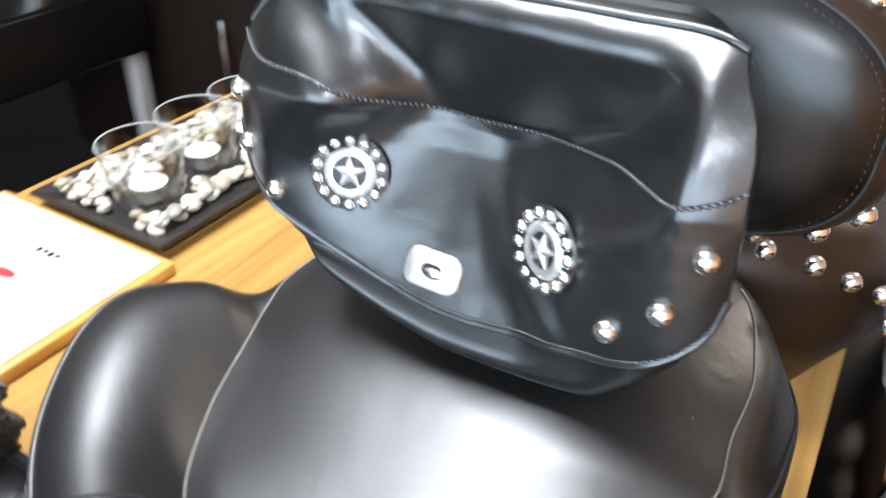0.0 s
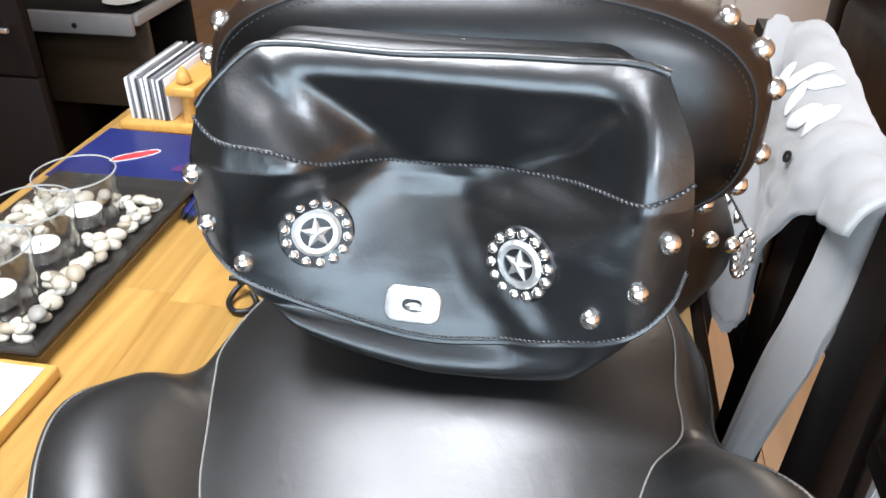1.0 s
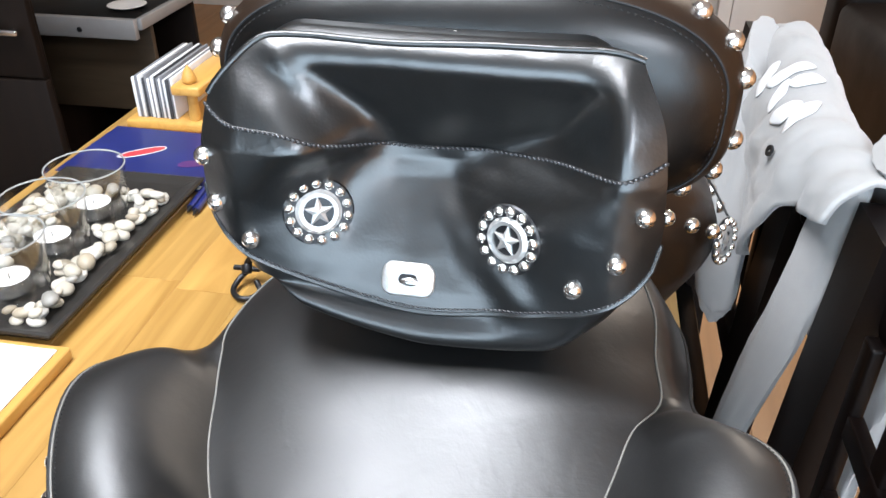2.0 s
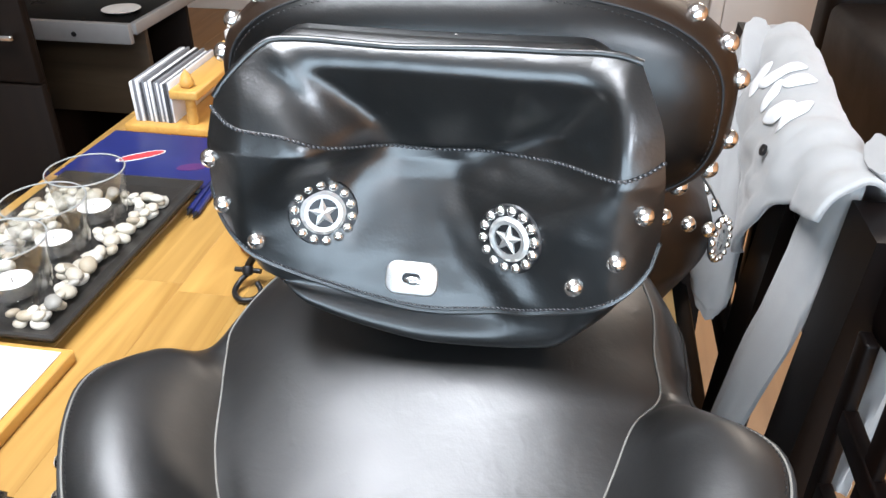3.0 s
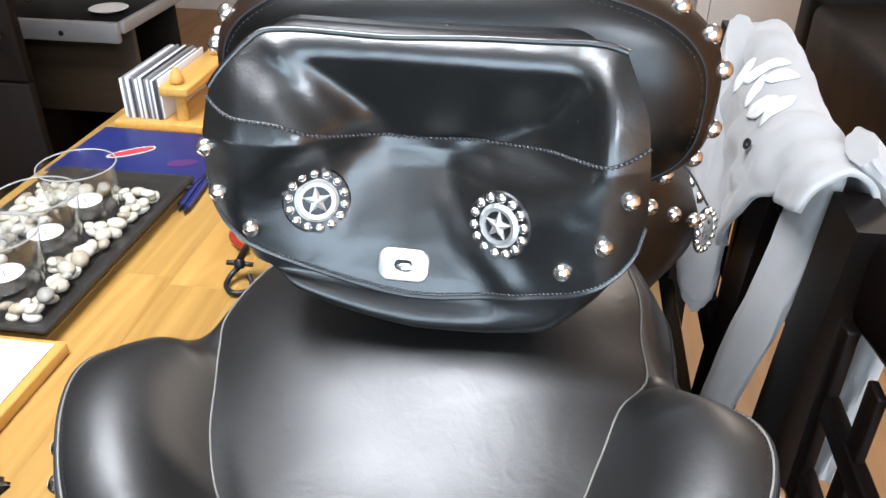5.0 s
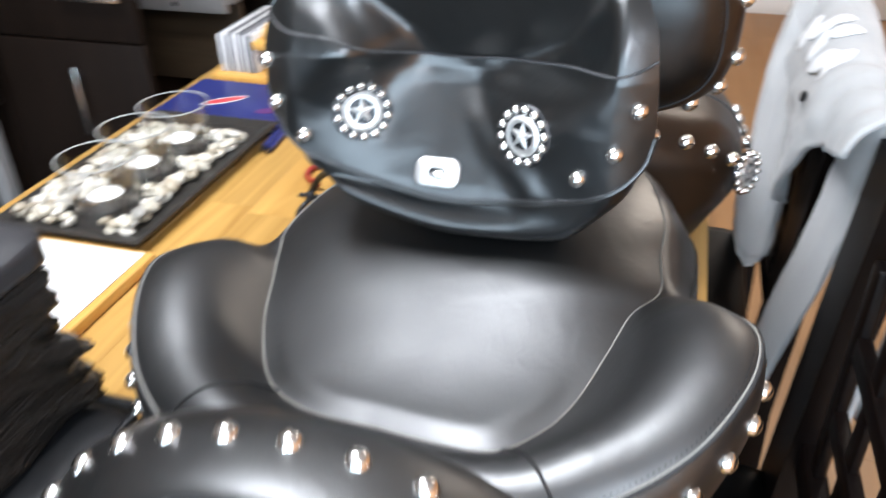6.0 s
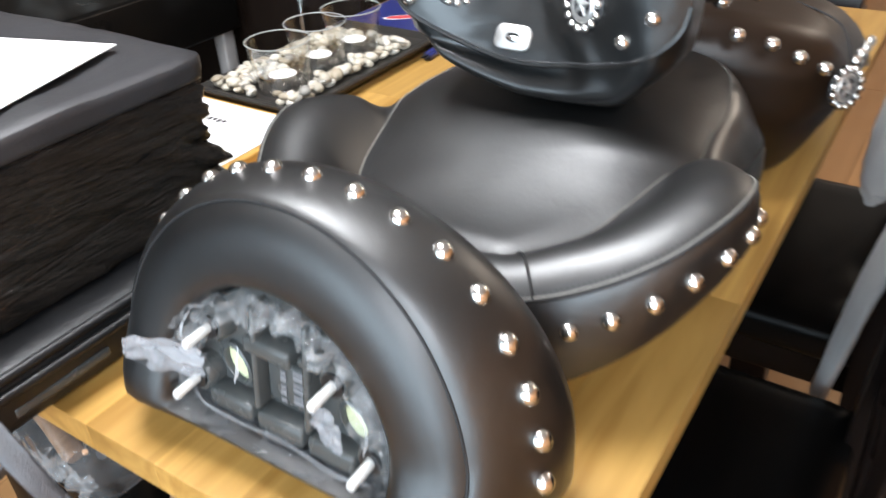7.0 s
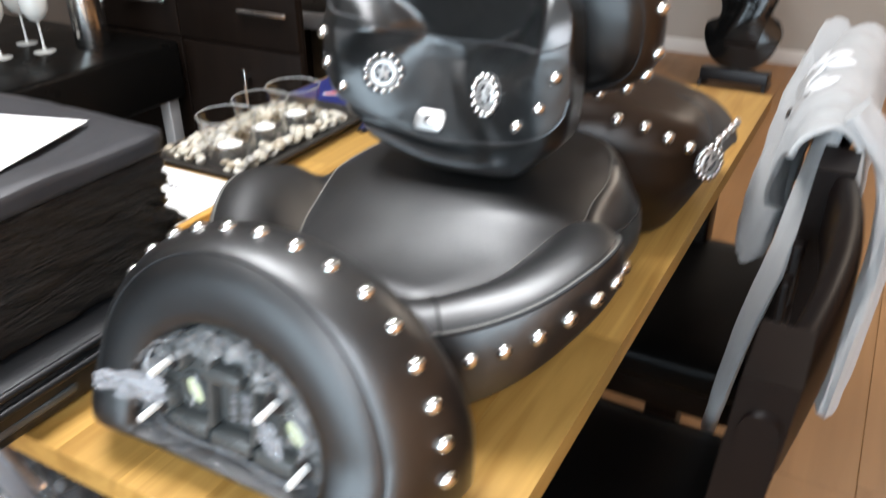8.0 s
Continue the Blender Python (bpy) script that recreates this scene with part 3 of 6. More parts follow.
def top_point(w, s):
    """s from 0 at the middle to 1 at the seam and 2 at the piped edge."""
    rs, re = seam_r(w), edge_r(w)
    if s <= 1:
        r = rs * s
        z = crown_z(-r * math.cos(w))
        front = smoothstep(1.5, 0.9, abs(w))
        z += (seam_z(w) - z) * s ** 2.6 - 0.005 * front * smoothstep(0.84, 1.0, s)
    else:
        t = s - 1
        r = rs + (re - rs) * t
        wide = min((re - rs) / 0.075, 1.0)
        zs, ze = seam_z(w) - 0.005 * smoothstep(1.5, 0.9, abs(w)), edge_z(w)
        roll = zs + (ze - zs) * t + 0.021 * wide * math.sin(math.pi * t ** 1.12) ** 0.85
        fall = zs + (ze - zs) * t ** 1.5 + 0.006 * wide * math.sin(math.pi * t)
        z = fall + (roll - fall) * smoothstep(-0.022, 0.006, ze - zs)
    x, y = seat_xy(r * math.sin(w), -r * math.cos(w))
    return Vector((x, y, z + 0.09 * r * math.sin(w)))


def band(w0, w1, s0, s1, nw, ns):
    rows = [[top_point(w0 + (w1 - w0) * i / nw, s0 + (s1 - s0) * k / ns) for i in range(nw + 1)] for k in range(ns + 1)]
    return loft(rows, False, False, False)


seat = thing("motorcycle_saddle", (*seat_xy(0, 0), 0.75), "wide black leather motorcycle seat with chrome studs lying on the table", "saddle")
NW = 160
W_T = 0.75
W_NECK = 1.93
part("centre_panel", loft([[top_point(-math.pi + 2 * math.pi * i / NW, max(k / 22, 0.01)) for i in range(NW)] for k in range(23)], True, False), SEAT_LEATHER, seat, "dished smooth black leather panel with fine creases")
for side in (-1, 1):
    part("wing_panel", band(side * W_T, side * W_NECK, 1.0, 2.0, 56, 18), SEAT_LEATHER, seat, "raised rounded leather wing")
    part("nose_panel", band(side * W_NECK, side * math.pi, 1.0, 2.0, 40, 6), SEAT_LEATHER, seat)
    part("cross_seam", tube([top_point(side * W_T, 1.0 + k / 14) + Vector((0, 0, 0.0004)) for k in range(15)], 0.0011), THREAD_DARK, seat)
part("back_panel", band(-W_T, W_T, 1.0, 2.0, 40, 14), SEAT_LEATHER, seat)


def skirt_depth(w):
    return 0.075 - 0.028 * smoothstep(0.7, 1.5, abs(w))


def skirt_rows():
    rows = []
    for k, (f, out) in enumerate([(0.0, 0.0), (0.10, 0.0035), (0.4, 0.005), (0.75, 0.004), (0.95, 0.0), (1.0, -0.006), (1.05, -0.02), (1.15, -0.06), (1.25, -0.085)]):
        row = []
        for i in range(NW):
            w = -math.pi + 2 * math.pi * i / NW
            e = top_point(w, 2.0)
            d = Vector((e.x - SEAT_C.x, e.y - SEAT_C.y, 0)).normalized()
            z = e.z - skirt_depth(w) * min(f, 1.05) - 0.002
            if f > 1.05:
                z = e.z - skirt_depth(w) * 1.05 - (e.z - skirt_depth(w) * 1.05 - 0.7515) * (f - 1.05) / 0.20
            p = e + d * out
            row.append((p.x, p.y, z))
        rows.append(row)
    return rows


part("skirt", loft(skirt_rows(), False, True), SEAT_LEATHER, seat, "black leather skirt under the piped edge")
part("piping", tube([top_point(-math.pi + 2 * math.pi * i / NW, 2.0) + Vector((0, 0, 0.0004)) for i in range(NW)], 0.0016, 8, True), THREAD_DARK, seat, "dark piping along the edge")
part("edge_stitching", stitches([top_point(-1.75 + 3.5 * i / 150, 1.955) + Vector((0, 0, 0.0004)) for i in range(151)], 0.0022, 0.0014, 0.0004), THREAD_DARK, seat, "fine dark thread stitching")
part("edge_cord", tube([top_point(-1.9 + 3.8 * i / 150, 1.985) + Vector((0, 0, 0.0005)) for i in range(151)], 0.0007, 6), THREAD, seat, "pale thin cord along the edge")
part("seam_stitching", tube([top_point(-2.6 + 5.2 * i / 180, 1.0) + Vector((0, 0, 0.0004)) for i in range(181)], 0.0007, 6), THREAD, seat, "pale seam line")


def on_skirt(w, drop):
    e = top_point(w, 2.0)
    d = Vector((e.x - SEAT_C.x, e.y - SEAT_C.y, 0)).normalized()
    p = e + d * 0.0045
    p.z -= drop
    a, b = top_point(w - 0.02, 2.0), top_point(w + 0.02, 2.0)
    n = (b - a).cross(Vector((0, 0, 1))).normalized()
    if n.dot(d) < 0:
        n = -n
    return facing(p, n)


for side in (-1, 1):
    for k in range(15):
        share("stud", STUD, on_skirt(side * (0.027 + 0.118 * k), 0.024), seat, "domed chrome stud")


# ---- D-shaped pads ----
def d_loop(cx, cz, y, a, b, h, p_low=0.42, n=120, p_up=1.0):
    pts = []
    for k in range(n):
        w = 2 * math.pi * k / n
        c, s = math.cos(w), math.sin(w)
        if s >= 0:
            x, z = a * math.copysign(abs(c) ** p_up, c), b * abs(s) ** p_up
        else:
            x, z = a * math.copysign(abs(c) ** p_low, c), -h * abs(s) ** p_low
        pts.append((cx + x, y, cz + z))
    return pts


PX, PZ = -0.199, 0.80


def lean_pad(pts):
    """The pad leans back, its rear face more than its front."""
    out = []
    for x, y, z in pts:
        rear = smoothstep(0.100, 0.058, y)
        roll = 0.008 * smoothstep(0.835, 0.79, z) - 0.037 * smoothstep(0.790, 0.750, z)
        dimple = 0.0025 * math.exp(-((x + 0.095) / 0.018) ** 2 - ((z - 0.802) / 0.016) ** 2)
        out.append((x, y + (z - 0.945) * (0.02 + 0.18 * rear) + (0.007 - roll - dimple) * rear, z))
    return out


pad = thing("backrest_pad", (PX, 0.09, 0.75), "D-shaped black leather backrest pad with chrome studs standing on the table", "backrest pad")
profile = [(0.072, 0.088, 0.088, 0.0165), (0.060, 0.0895, 0.091, 0.0180), (0.052, 0.0925, 0.095, 0.0205), (0.0492, 0.0970, 0.0995, 0.0245), (0.0480, 0.103, 0.1065, 0.0300), (0.0472, 0.114, 0.1190, 0.0385), (0.0482, 0.1245, 0.1305, 0.0440), (0.0525, 0.1328, 0.1390, 0.0465), (0.0583, 0.1375, 0.1434, 0.0476)]
part("back_cover", loft([lean_pad(d_loop(PX, PZ, *q)) for q in profile], False, False), PAD_LEATHER, pad, "smooth matt black leather rear face")
rim = [(0.0590, 0.1376, 0.1435, 0.0476), (0.0586, 0.1385, 0.1442, 0.0477), (0.0600, 0.1415, 0.1456, 0.0480), (0.0632, 0.1457, 0.1468, 0.0485), (0.0682, 0.1506, 0.1477, 0.0490), (0.0750, 0.1555, 0.1482, 0.0495), (0.0840, 0.1605, 0.1483, 0.0498), (0.097, 0.1660, 0.1478, 0.0498), (0.110, 0.1675, 0.1465, 0.0495), (0.121, 0.1630, 0.142, 0.0480), (0.130, 0.152, 0.133, 0.044), (0.136, 0.130, 0.112, 0.037), (0.139, 0.09, 0.08, 0.026), (0.140, 0.03, 0.03, 0.01)]
part("rim_cover", loft([lean_pad(d_loop(PX, PZ, *q)) for q in rim], False, True), SEAT_LEATHER, pad, "rounded black leather rim")
part("rim_seam", tube(lean_pad(d_loop(PX, PZ, 0.0583, 0.1379, 0.1438, 0.0475)), 0.0010, 6, True), THREAD_DARK, pad)
part("rim_stitching", stitches(lean_pad(d_loop(PX, PZ, 0.0556, 0.1340, 0.1400, 0.0466, n=200)[:101])), THREAD_DARK, pad)
for k in range(1, 20):
    w = radians(90 + 11 * (k - 10))
    c, s = math.cos(w), math.sin(w)
    p = (PX + 0.1625 * c, 0.098 - 0.012 * smoothstep(0.55, 1.0, abs(c)), PZ + (0.1465 * s if s >= 0 else 0.15 * s))
    share("stud", STUD, facing(lean_pad([p])[0], (c / 0.1625, -1.6, s / 0.15), (0, 1, 0.01)), pad, "domed chrome stud")

# open back of the pad: ribbed plate, bosses, bolts, crumpled film
base = part("base_plate", loft([d_loop(PX, PZ, 0.074, 0.0885, 0.089, 0.020), d_loop(PX, PZ, 0.064, 0.086, 0.086, 0.018), d_loop(PX, PZ, 0.064, 0.002, 0.002, 0.001)], False, False), PLASTIC, pad, "dark moulded plastic base plate")
for x0, x1, z0, z1 in ((-0.060, -0.022, -0.006, 0.006), (-0.018, 0.020, -0.008, 0.005), (0.024, 0.060, -0.009, 0.004), (-0.026, 0.012, 0.046, 0.057), (0.018, 0.036, 0.052, 0.058), (-0.020, -0.015, 0.006, 0.080), (0.0215, 0.0265, 0.006, 0.080), (-0.0135, 0.0195, 0.012, 0.042)):
    part("rib", box(PX + x0, PX + x1, 0.050 if z1 - z0 < 0.03 or x1 - x0 < 0.01 else 0.058, 0.0705, PZ + z0, PZ + z1, 0.0022), PLASTIC, pad)
BOLTS = ((-0.055, 0.053), (0.045, 0.050), (0.072, 0.008), (-0.070, 0.010))
for bx, bz in BOLTS:
    boss = part("bolt_boss", moved(lathe([(0.013, 0.0), (0.0125, 0.016), (0.010, 0.019), (0.0055, 0.019), (0.0055, 0.012)], 24, False), facing((PX + bx, 0.0705, PZ + bz), (0, -1, 0))), PLASTIC, pad, "round plastic boss")
    bolt = part("bolt", moved(lathe([(0.0032, 0.0), (0.0032, 0.002), (0.0032, 0.026), (0.0026, 0.027), (0.0, 0.027)], 14), facing((PX + bx, 0.058, PZ + bz), (0.0, -1, -0.05))), ZINC, boss, "pale zinc-plated threaded bolt")
    washer = part("washer", moved(lathe([(0.0036, 0), (0.0078, 0), (0.0078, 0.0016), (0.0036, 0.0016)], 18, False), facing((PX + bx, 0.0515, PZ + bz), (0, -1, 0))), BLACKMETAL, boss)
for hx, hz in ((-0.042, 0.024), (0.054, 0.020)):
    m = facing((PX + hx, 0.0640, PZ + hz), (0, -1, 0)) @ Matrix.Rotation(radians(35), 4, "Z") @ Matrix.Diagonal((0.85, 1.25, 1, 1))
    part("hole_rim", moved(lathe([(0.0125, 0.0), (0.0125, 0.004), (0.0105, 0.005), (0.0095, 0.004), (0.0095, 0.0)], 24, False), m), PLASTIC, pad)
    part("foam_window", moved(lathe([(0.0, 0.0008), (0.0096, 0.0008), (0.0, 0.0016)], 24, False), m), PALEGREEN, pad, "pale foam showing in an oval hole")
for k, (lx, hgt, wid) in enumerate(((0.0005, 0.030, 0.0046), (0.0125, 0.026, 0.0078))):
    for j in range(6):
        z0 = PZ + 0.030 - hgt / 2 + hgt * j / 6
        part("print", box(PX + lx - wid / 2, PX + lx + wid / 2, 0.0568, 0.0578, z0, z0 + hgt / 6 * (0.45 + 0.3 * ((j + k) % 2)), 0.0003), NAPKIN_A, pad)


def crumpled(centre, a_in, a_out, w0, w1, n, seed, lift):
    """A wrinkled band of film round the open back."""
    rows = []
    for k in range(15):
        f = k / 14
        row = []
        for i in range(n + 1):
            w = w0 + (w1 - w0) * i / n
            c, s = math.cos(w), math.sin(w)
            wob = noise.noise((c * 4 + seed, s * 4, f * 2)) * 0.010 + (abs(noise.noise((c * 6, s * 6 + seed, f * 3))) - 0.2) * 0.022 + abs(noise.noise((c * 13, s * 13 + seed, f * 4))) * 0.008
            r = a_in + (a_out - a_in) * f
            y = 0.046 + lift * math.sin(math.pi * f) * -1 + 0.012 * (1 - f) + wob
            row.append((PX + centre[0] + r * c * 1.02, y, PZ + centre[1] + r * s * (0.96 if s > 0 else 0.23)))
        rows.append(row)
    return loft(rows, False, False, False)


part("protective_film", crumpled((0, 0), 0.074, 0.096, radians(4), radians(176), 150, 3, 0.004), FILM, pad, "clear crumpled plastic film")
part("protective_film", crumpled((0, 0.002), 0.080, 0.096, radians(178), radians(362), 90, 8, 0.003), FILM, pad, "clear crumpled plastic film")


def film_flap(x0, x1, z0, z1, y0, y1, seed, droop):
    rows = []
    for k in range(15):
        f = k / 14
        row = []
        for i in range(15):
            g = i / 14
            taper = 0.55 + 0.45 * math.sin(math.pi * min(f * 0.9 + 0.1, 1))
            z = (z0 + z1) / 2 + (z1 - z0) * (g - 0.5) * taper - droop * f * f
            x = x0 + (x1 - x0) * f
            y = y0 + (y1 - y0) * f + 0.006 * noise.noise((f * 4 + seed, g * 4, 0)) + 0.003 * noise.noise((f * 12, g * 12 + seed, 3))
            row.append((x, y, z))
        rows.append(row)
    return loft(rows, False, False, False)


part("film_flap", film_flap(PX - 0.058, PX - 0.122, PZ + 0.014, PZ + 0.040, 0.046, 0.034, 2, 0.004), FILM_MILKY, pad, "milky plastic film flap hanging out sideways")
part("film_flap", film_flap(PX + 0.030, PX + 0.056, PZ + 0.010, PZ + 0.036, 0.050, 0.044, 5, 0.006), FILM_MILKY, pad, "torn milky film around a bolt")


def film_shard(at, wide, high, turn, seed):
    """A small stiff piece of crumpled film with sharp folds and an uneven edge."""
    rows = []
    for k in range(9):
        f = k / 8
        row = []
        for i in range(13):
            g = i / 12
            x, z = (g - 0.5) * wide * (1 - 0.35 * f * noise.noise((seed, f * 3, 1))), (f - 0.5) * high * (1 + 0.5 * noise.noise((g * 4, seed, 2)))
            y = -0.026 * abs(noise.noise((g * 1.5 + seed, f * 1.1, 3))) - 0.006 * abs(noise.noise((g * 3.4, f * 2.6 + seed, 5)))
            row.append((x, y, z))
        rows.append(row)
    m = Matrix.Translation((PX + at[0], 0.058, PZ + at[1])) @ Matrix.Rotation(radians(turn), 4, "Y")
    return moved(loft(rows, False, False, False), m)


rng = random.Random(21)
for k in range(11):
    w = radians(10 + 16 * k)
    at = (0.080 * math.cos(w) + rng.uniform(-0.003, 0.003), 0.074 * math.sin(w) + 0.003)
    part("film_shard", film_shard(at, rng.uniform(0.026, 0.038), rng.uniform(0.014, 0.020), 90 - math.degrees(w) + rng.uniform(-25, 25), k * 3.7), FILM_SHARD, pad, "shiny fold of clear film", smooth=False)


def film_strip(ctrl, wide, seed):
    """A thin band of torn film, narrow, twisted and of uneven width."""
    pts = spline([(PX + x, 0.046, PZ + z) for x, z in ctrl], 8)
    rows = []
    for i, q in enumerate(pts):
        f = i / (len(pts) - 1)
        along = (pts[min(i + 1, len(pts) - 1)] - pts[max(i - 1, 0)]).normalized()
        side = along.cross(Vector((0, 1, 0))).normalized()
        half = wide * (0.45 + 0.9 * abs(noise.noise((f * 5, seed, 0)))) * (0.3 + 0.7 * math.sin(math.pi * min(max(f, 0.04), 0.96)))
        twist = 0.006 * noise.noise((f * 3, seed, 4))
        rows.append([q + side * (half * g) + Vector((0, twist + 0.35 * half * abs(g), 0)) for g in (-1, -0.5, 0, 0.5, 1)])
    return loft(rows, False, False, False)


# Pale strips laid in for the white glints on the film's edges.
STRIPS = (((-0.070, 0.034), (-0.075, 0.050), (-0.066, 0.066), (-0.050, 0.072)), ((0.056, 0.052), (0.068, 0.040), (0.073, 0.026), (0.070, 0.014)), ((-0.030, 0.052), (-0.027, 0.036), (-0.030, 0.024)))
for k, ctrl in enumerate(STRIPS):
    part("film_strip", film_strip(ctrl, 0.0016, 2.3 * k), FILM_GLINT, pad, "pale strip put in for the glint on a torn film edge")
part("film_strip", film_strip(((-0.070, 0.008), (-0.056, -0.002), (-0.020, -0.0065), (0.020, -0.0075), (0.056, -0.0080), (0.076, -0.004)), 0.0034, 9.1), FILM_GREY, pad, "grey film stretched along the lower edge")
RECESS = ("base_plate", "rib", "bolt_boss", "bolt", "washer", "hole_rim", "foam_window", "print", "protective_film", "film_flap", "film_shard", "film_strip")
LEAN = Matrix(((1, 0, 0, 0), (0, 1, 0.15, 0.007 - 0.15 * 0.945), (0, 0, 1, 0), (0, 0, 0, 1)))
for ob in pad.children_recursive:
    if ob.name.split(".")[0] in RECESS:
        ob.data.transform(LEAN)

# ---- far pad behind the bag ----
BX, BZ, BY = -0.187, 1.038, 0.412
far_pad = thing("sissy_bar_cushion", (BX, BY + 0.04, 0.95), "oval black leather passenger backrest with chrome studs behind the bag", "backrest pad")
front = [(0.0000, 0.004, 0.002, 0.002), (0.0006, 0.05, 0.022, 0.022), (0.0022, 0.09, 0.036, 0.038), (0.0052, 0.120, 0.048, 0.050), (0.0098, 0.141, 0.058, 0.059), (0.0160, 0.1520, 0.0650, 0.0655), (0.0200, 0.1560, 0.0690, 0.0690)]
brim = [(0.0203, 0.156, 0.0690, 0.0690), (0.0215, 0.1575, 0.0703, 0.0703), (0.026, 0.1622, 0.0735, 0.0735), (0.036, 0.1670, 0.0768, 0.0765), (0.050, 0.1690, 0.078, 0.077), (0.064, 0.165, 0.075, 0.075), (0.076, 0.151, 0.067, 0.067), (0.081, 0.12, 0.052, 0.052), (0.083, 0.05, 0.02, 0.02)]


def lean(pts):
    return [(x, y - (z - BZ) * 0.02, z) for x, y, z in pts]


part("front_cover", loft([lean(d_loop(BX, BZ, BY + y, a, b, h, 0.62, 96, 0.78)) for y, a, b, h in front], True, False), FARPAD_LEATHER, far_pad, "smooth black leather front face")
part("rim_cover", loft([lean(d_loop(BX, BZ, BY + y, a, b, h, 0.62, 96, 0.78)) for y, a, b, h in brim], False, True), PILLION_LEATHER, far_pad, "rounded black leather rim")
part("rim_stitching", stitches(lean(d_loop(BX, BZ, BY + 0.0172, 0.1530, 0.0662, 0.0664, 0.62, 260, 0.78)) + lean(d_loop(BX, BZ, BY + 0.0172, 0.1530, 0.0662, 0.0664, 0.62, 260, 0.78))[:1]), THREAD_DARK, far_pad)
part("rim_seam", tube(lean(d_loop(BX, BZ, BY + 0.0202, 0.1562, 0.0692, 0.0692, 0.62, 120, 0.78)), 0.0009, 6, True), THREAD_DARK, far_pad)
for k in range(22):
    w = 2 * math.pi * (k + 0.5) / 22
    q = lean(d_loop(BX, BZ, BY + 0.038, 0.1678, 0.0772, 0.0767, 0.62, 220, 0.78))[round(220 * (k + 0.5) / 22) % 220]
    share("stud", STUD, facing(q, (math.cos(w), -0.5, math.sin(w) * 2.0), (0, 1, 0.01)), far_pad, "domed chrome stud")
share("stud", STUD, facing(lean([(BX - 0.003, BY + 0.0006, BZ + 0.040)])[0], (0, -1, 0.15)) @ Matrix.Scale(1.15, 4), far_pad, "domed chrome stud")
part("mount_post", box(BX - 0.025, BX + 0.025, BY + 0.02, BY + 0.045, 0.90, 0.98, 0.004), BLACKMETAL, far_pad)

# ---- far seat ----
FX, FY = -0.190, 0.668
far_seat = thing("motorcycle_pillion", (FX, FY, 0.75), "black leather passenger seat with studded skirt and star conchos", "motorcycle seat")


def far_form(x, y, z):
    """Pillion form: drooping sides, arched near face, tucked bottom."""
    t = (z + 0.075) / 0.15
    tuck = 0.86 + 0.14 * smoothstep(0.0, 0.55, t)
    y2 = y * (0.90 + 0.10 * smoothstep(0.0, 0.5, t))
    if y2 < 0:
        y2 += 0.070 * (abs(x) / 0.205) ** 2.2 * min(1.0, -y / 0.12)
    z2 = z - 0.040 * smoothstep(0.35, 1.0, t) * (abs(x) / 0.205) ** 2.0 - 0.045 * smoothstep(0.2, 0.8, t) * smoothstep(0.0, 0.17, y)
    return Vector((FX + x * tuck, FY + y2, 0.8265 + z * 1.0 + (z2 - z) + 0.0185))


part("cover", soft_box((0.412, 0.315, 0.185), 0.045, 26, far_form), PILLION_LEATHER, far_seat, "smooth black leather cover with rounded edges")
FAR_STUDS = [(0.120, -0.156, 0.924), (0.148, -0.146, 0.917), (0.170, -0.129, 0.903), (0.190, -0.112, 0.890)]
for sx, sy, sz in FAR_STUDS:
    for side in (-1, 1):
        share("stud", STUD, facing((FX + side * sx, FY + sy, sz), (side * 0.55, -1, 0.25)), far_seat, "domed chrome stud")
for k in range(4):
    for side in (-1, 1):
        share("stud", STUD, facing((FX + side * (0.2055 - 0.001 * k), FY - 0.035 + 0.045 * k, 0.874 - 0.007 * k), (side, -0.1, 0.1)), far_seat, "domed chrome stud")
for side in (-1, 1):
    concho(far_seat, facing((FX + side * 0.207, FY - 0.080, 0.864), (side * 0.9, -0.55, 0.12)))
part("top_seam", tube(spline([(FX + 0.207, FY - 0.075, 0.886), (FX + 0.185, FY - 0.03, 0.906), (FX + 0.14, FY - 0.015, 0.918), (FX + 0.08, FY - 0.01, 0.926), (FX, FY - 0.01, 0.929)], 8), 0.0011, 6), THREAD_DARK, far_seat)

# ---- studded bag ----
GX = -0.199
bag = thing("leather_tool_bag", (GX, 0.39, 0.90), "glossy black leather bag with studs, star conchos and a turn lock", "bag")


def trough(u, z):
    """How far a point lies in the dent: 0 on the lobes at both ends, 1 in its middle."""
    left = np.interp(z, (0.94, 0.99, 1.012, 1.030, 1.058, 1.088), (-0.50, -0.52, -0.44, -0.36, -0.58, -0.84))
    soft_l = np.interp(z, (0.94, 0.99, 1.012, 1.030, 1.058, 1.088), (0.44, 0.44, 0.34, 0.17, 0.18, 0.30))
    right = np.interp(z, (0.94, 0.99, 1.012, 1.030, 1.058, 1.088), (0.50, 0.38, 0.46, 0.66, 0.74, 0.70))
    soft_r = np.interp(z, (0.94, 0.99, 1.012, 1.030, 1.058, 1.088), (0.32, 0.42, 0.36, 0.20, 0.12, 0.13))
    return smoothstep(left - soft_l, left + soft_l, u) * smoothstep(right + soft_r, right - soft_r, u)


def crease(u, z, a, b, width):
    """A rounded fold along the line from a to b in (u, z), fading at both ends."""
    ux, uz = (b[0] - a[0]) * 0.13, b[1] - a[1]
    px, pz = (u - a[0]) * 0.13, z - a[1]
    n = math.hypot(ux, uz)
    f = (px * ux + pz * uz) / (n * n)
    d = (px * uz - pz * ux) / n
    return math.exp(-(d / width) ** 2) * smoothstep(-0.15, 0.25, f) * smoothstep(1.15, 0.75, f)


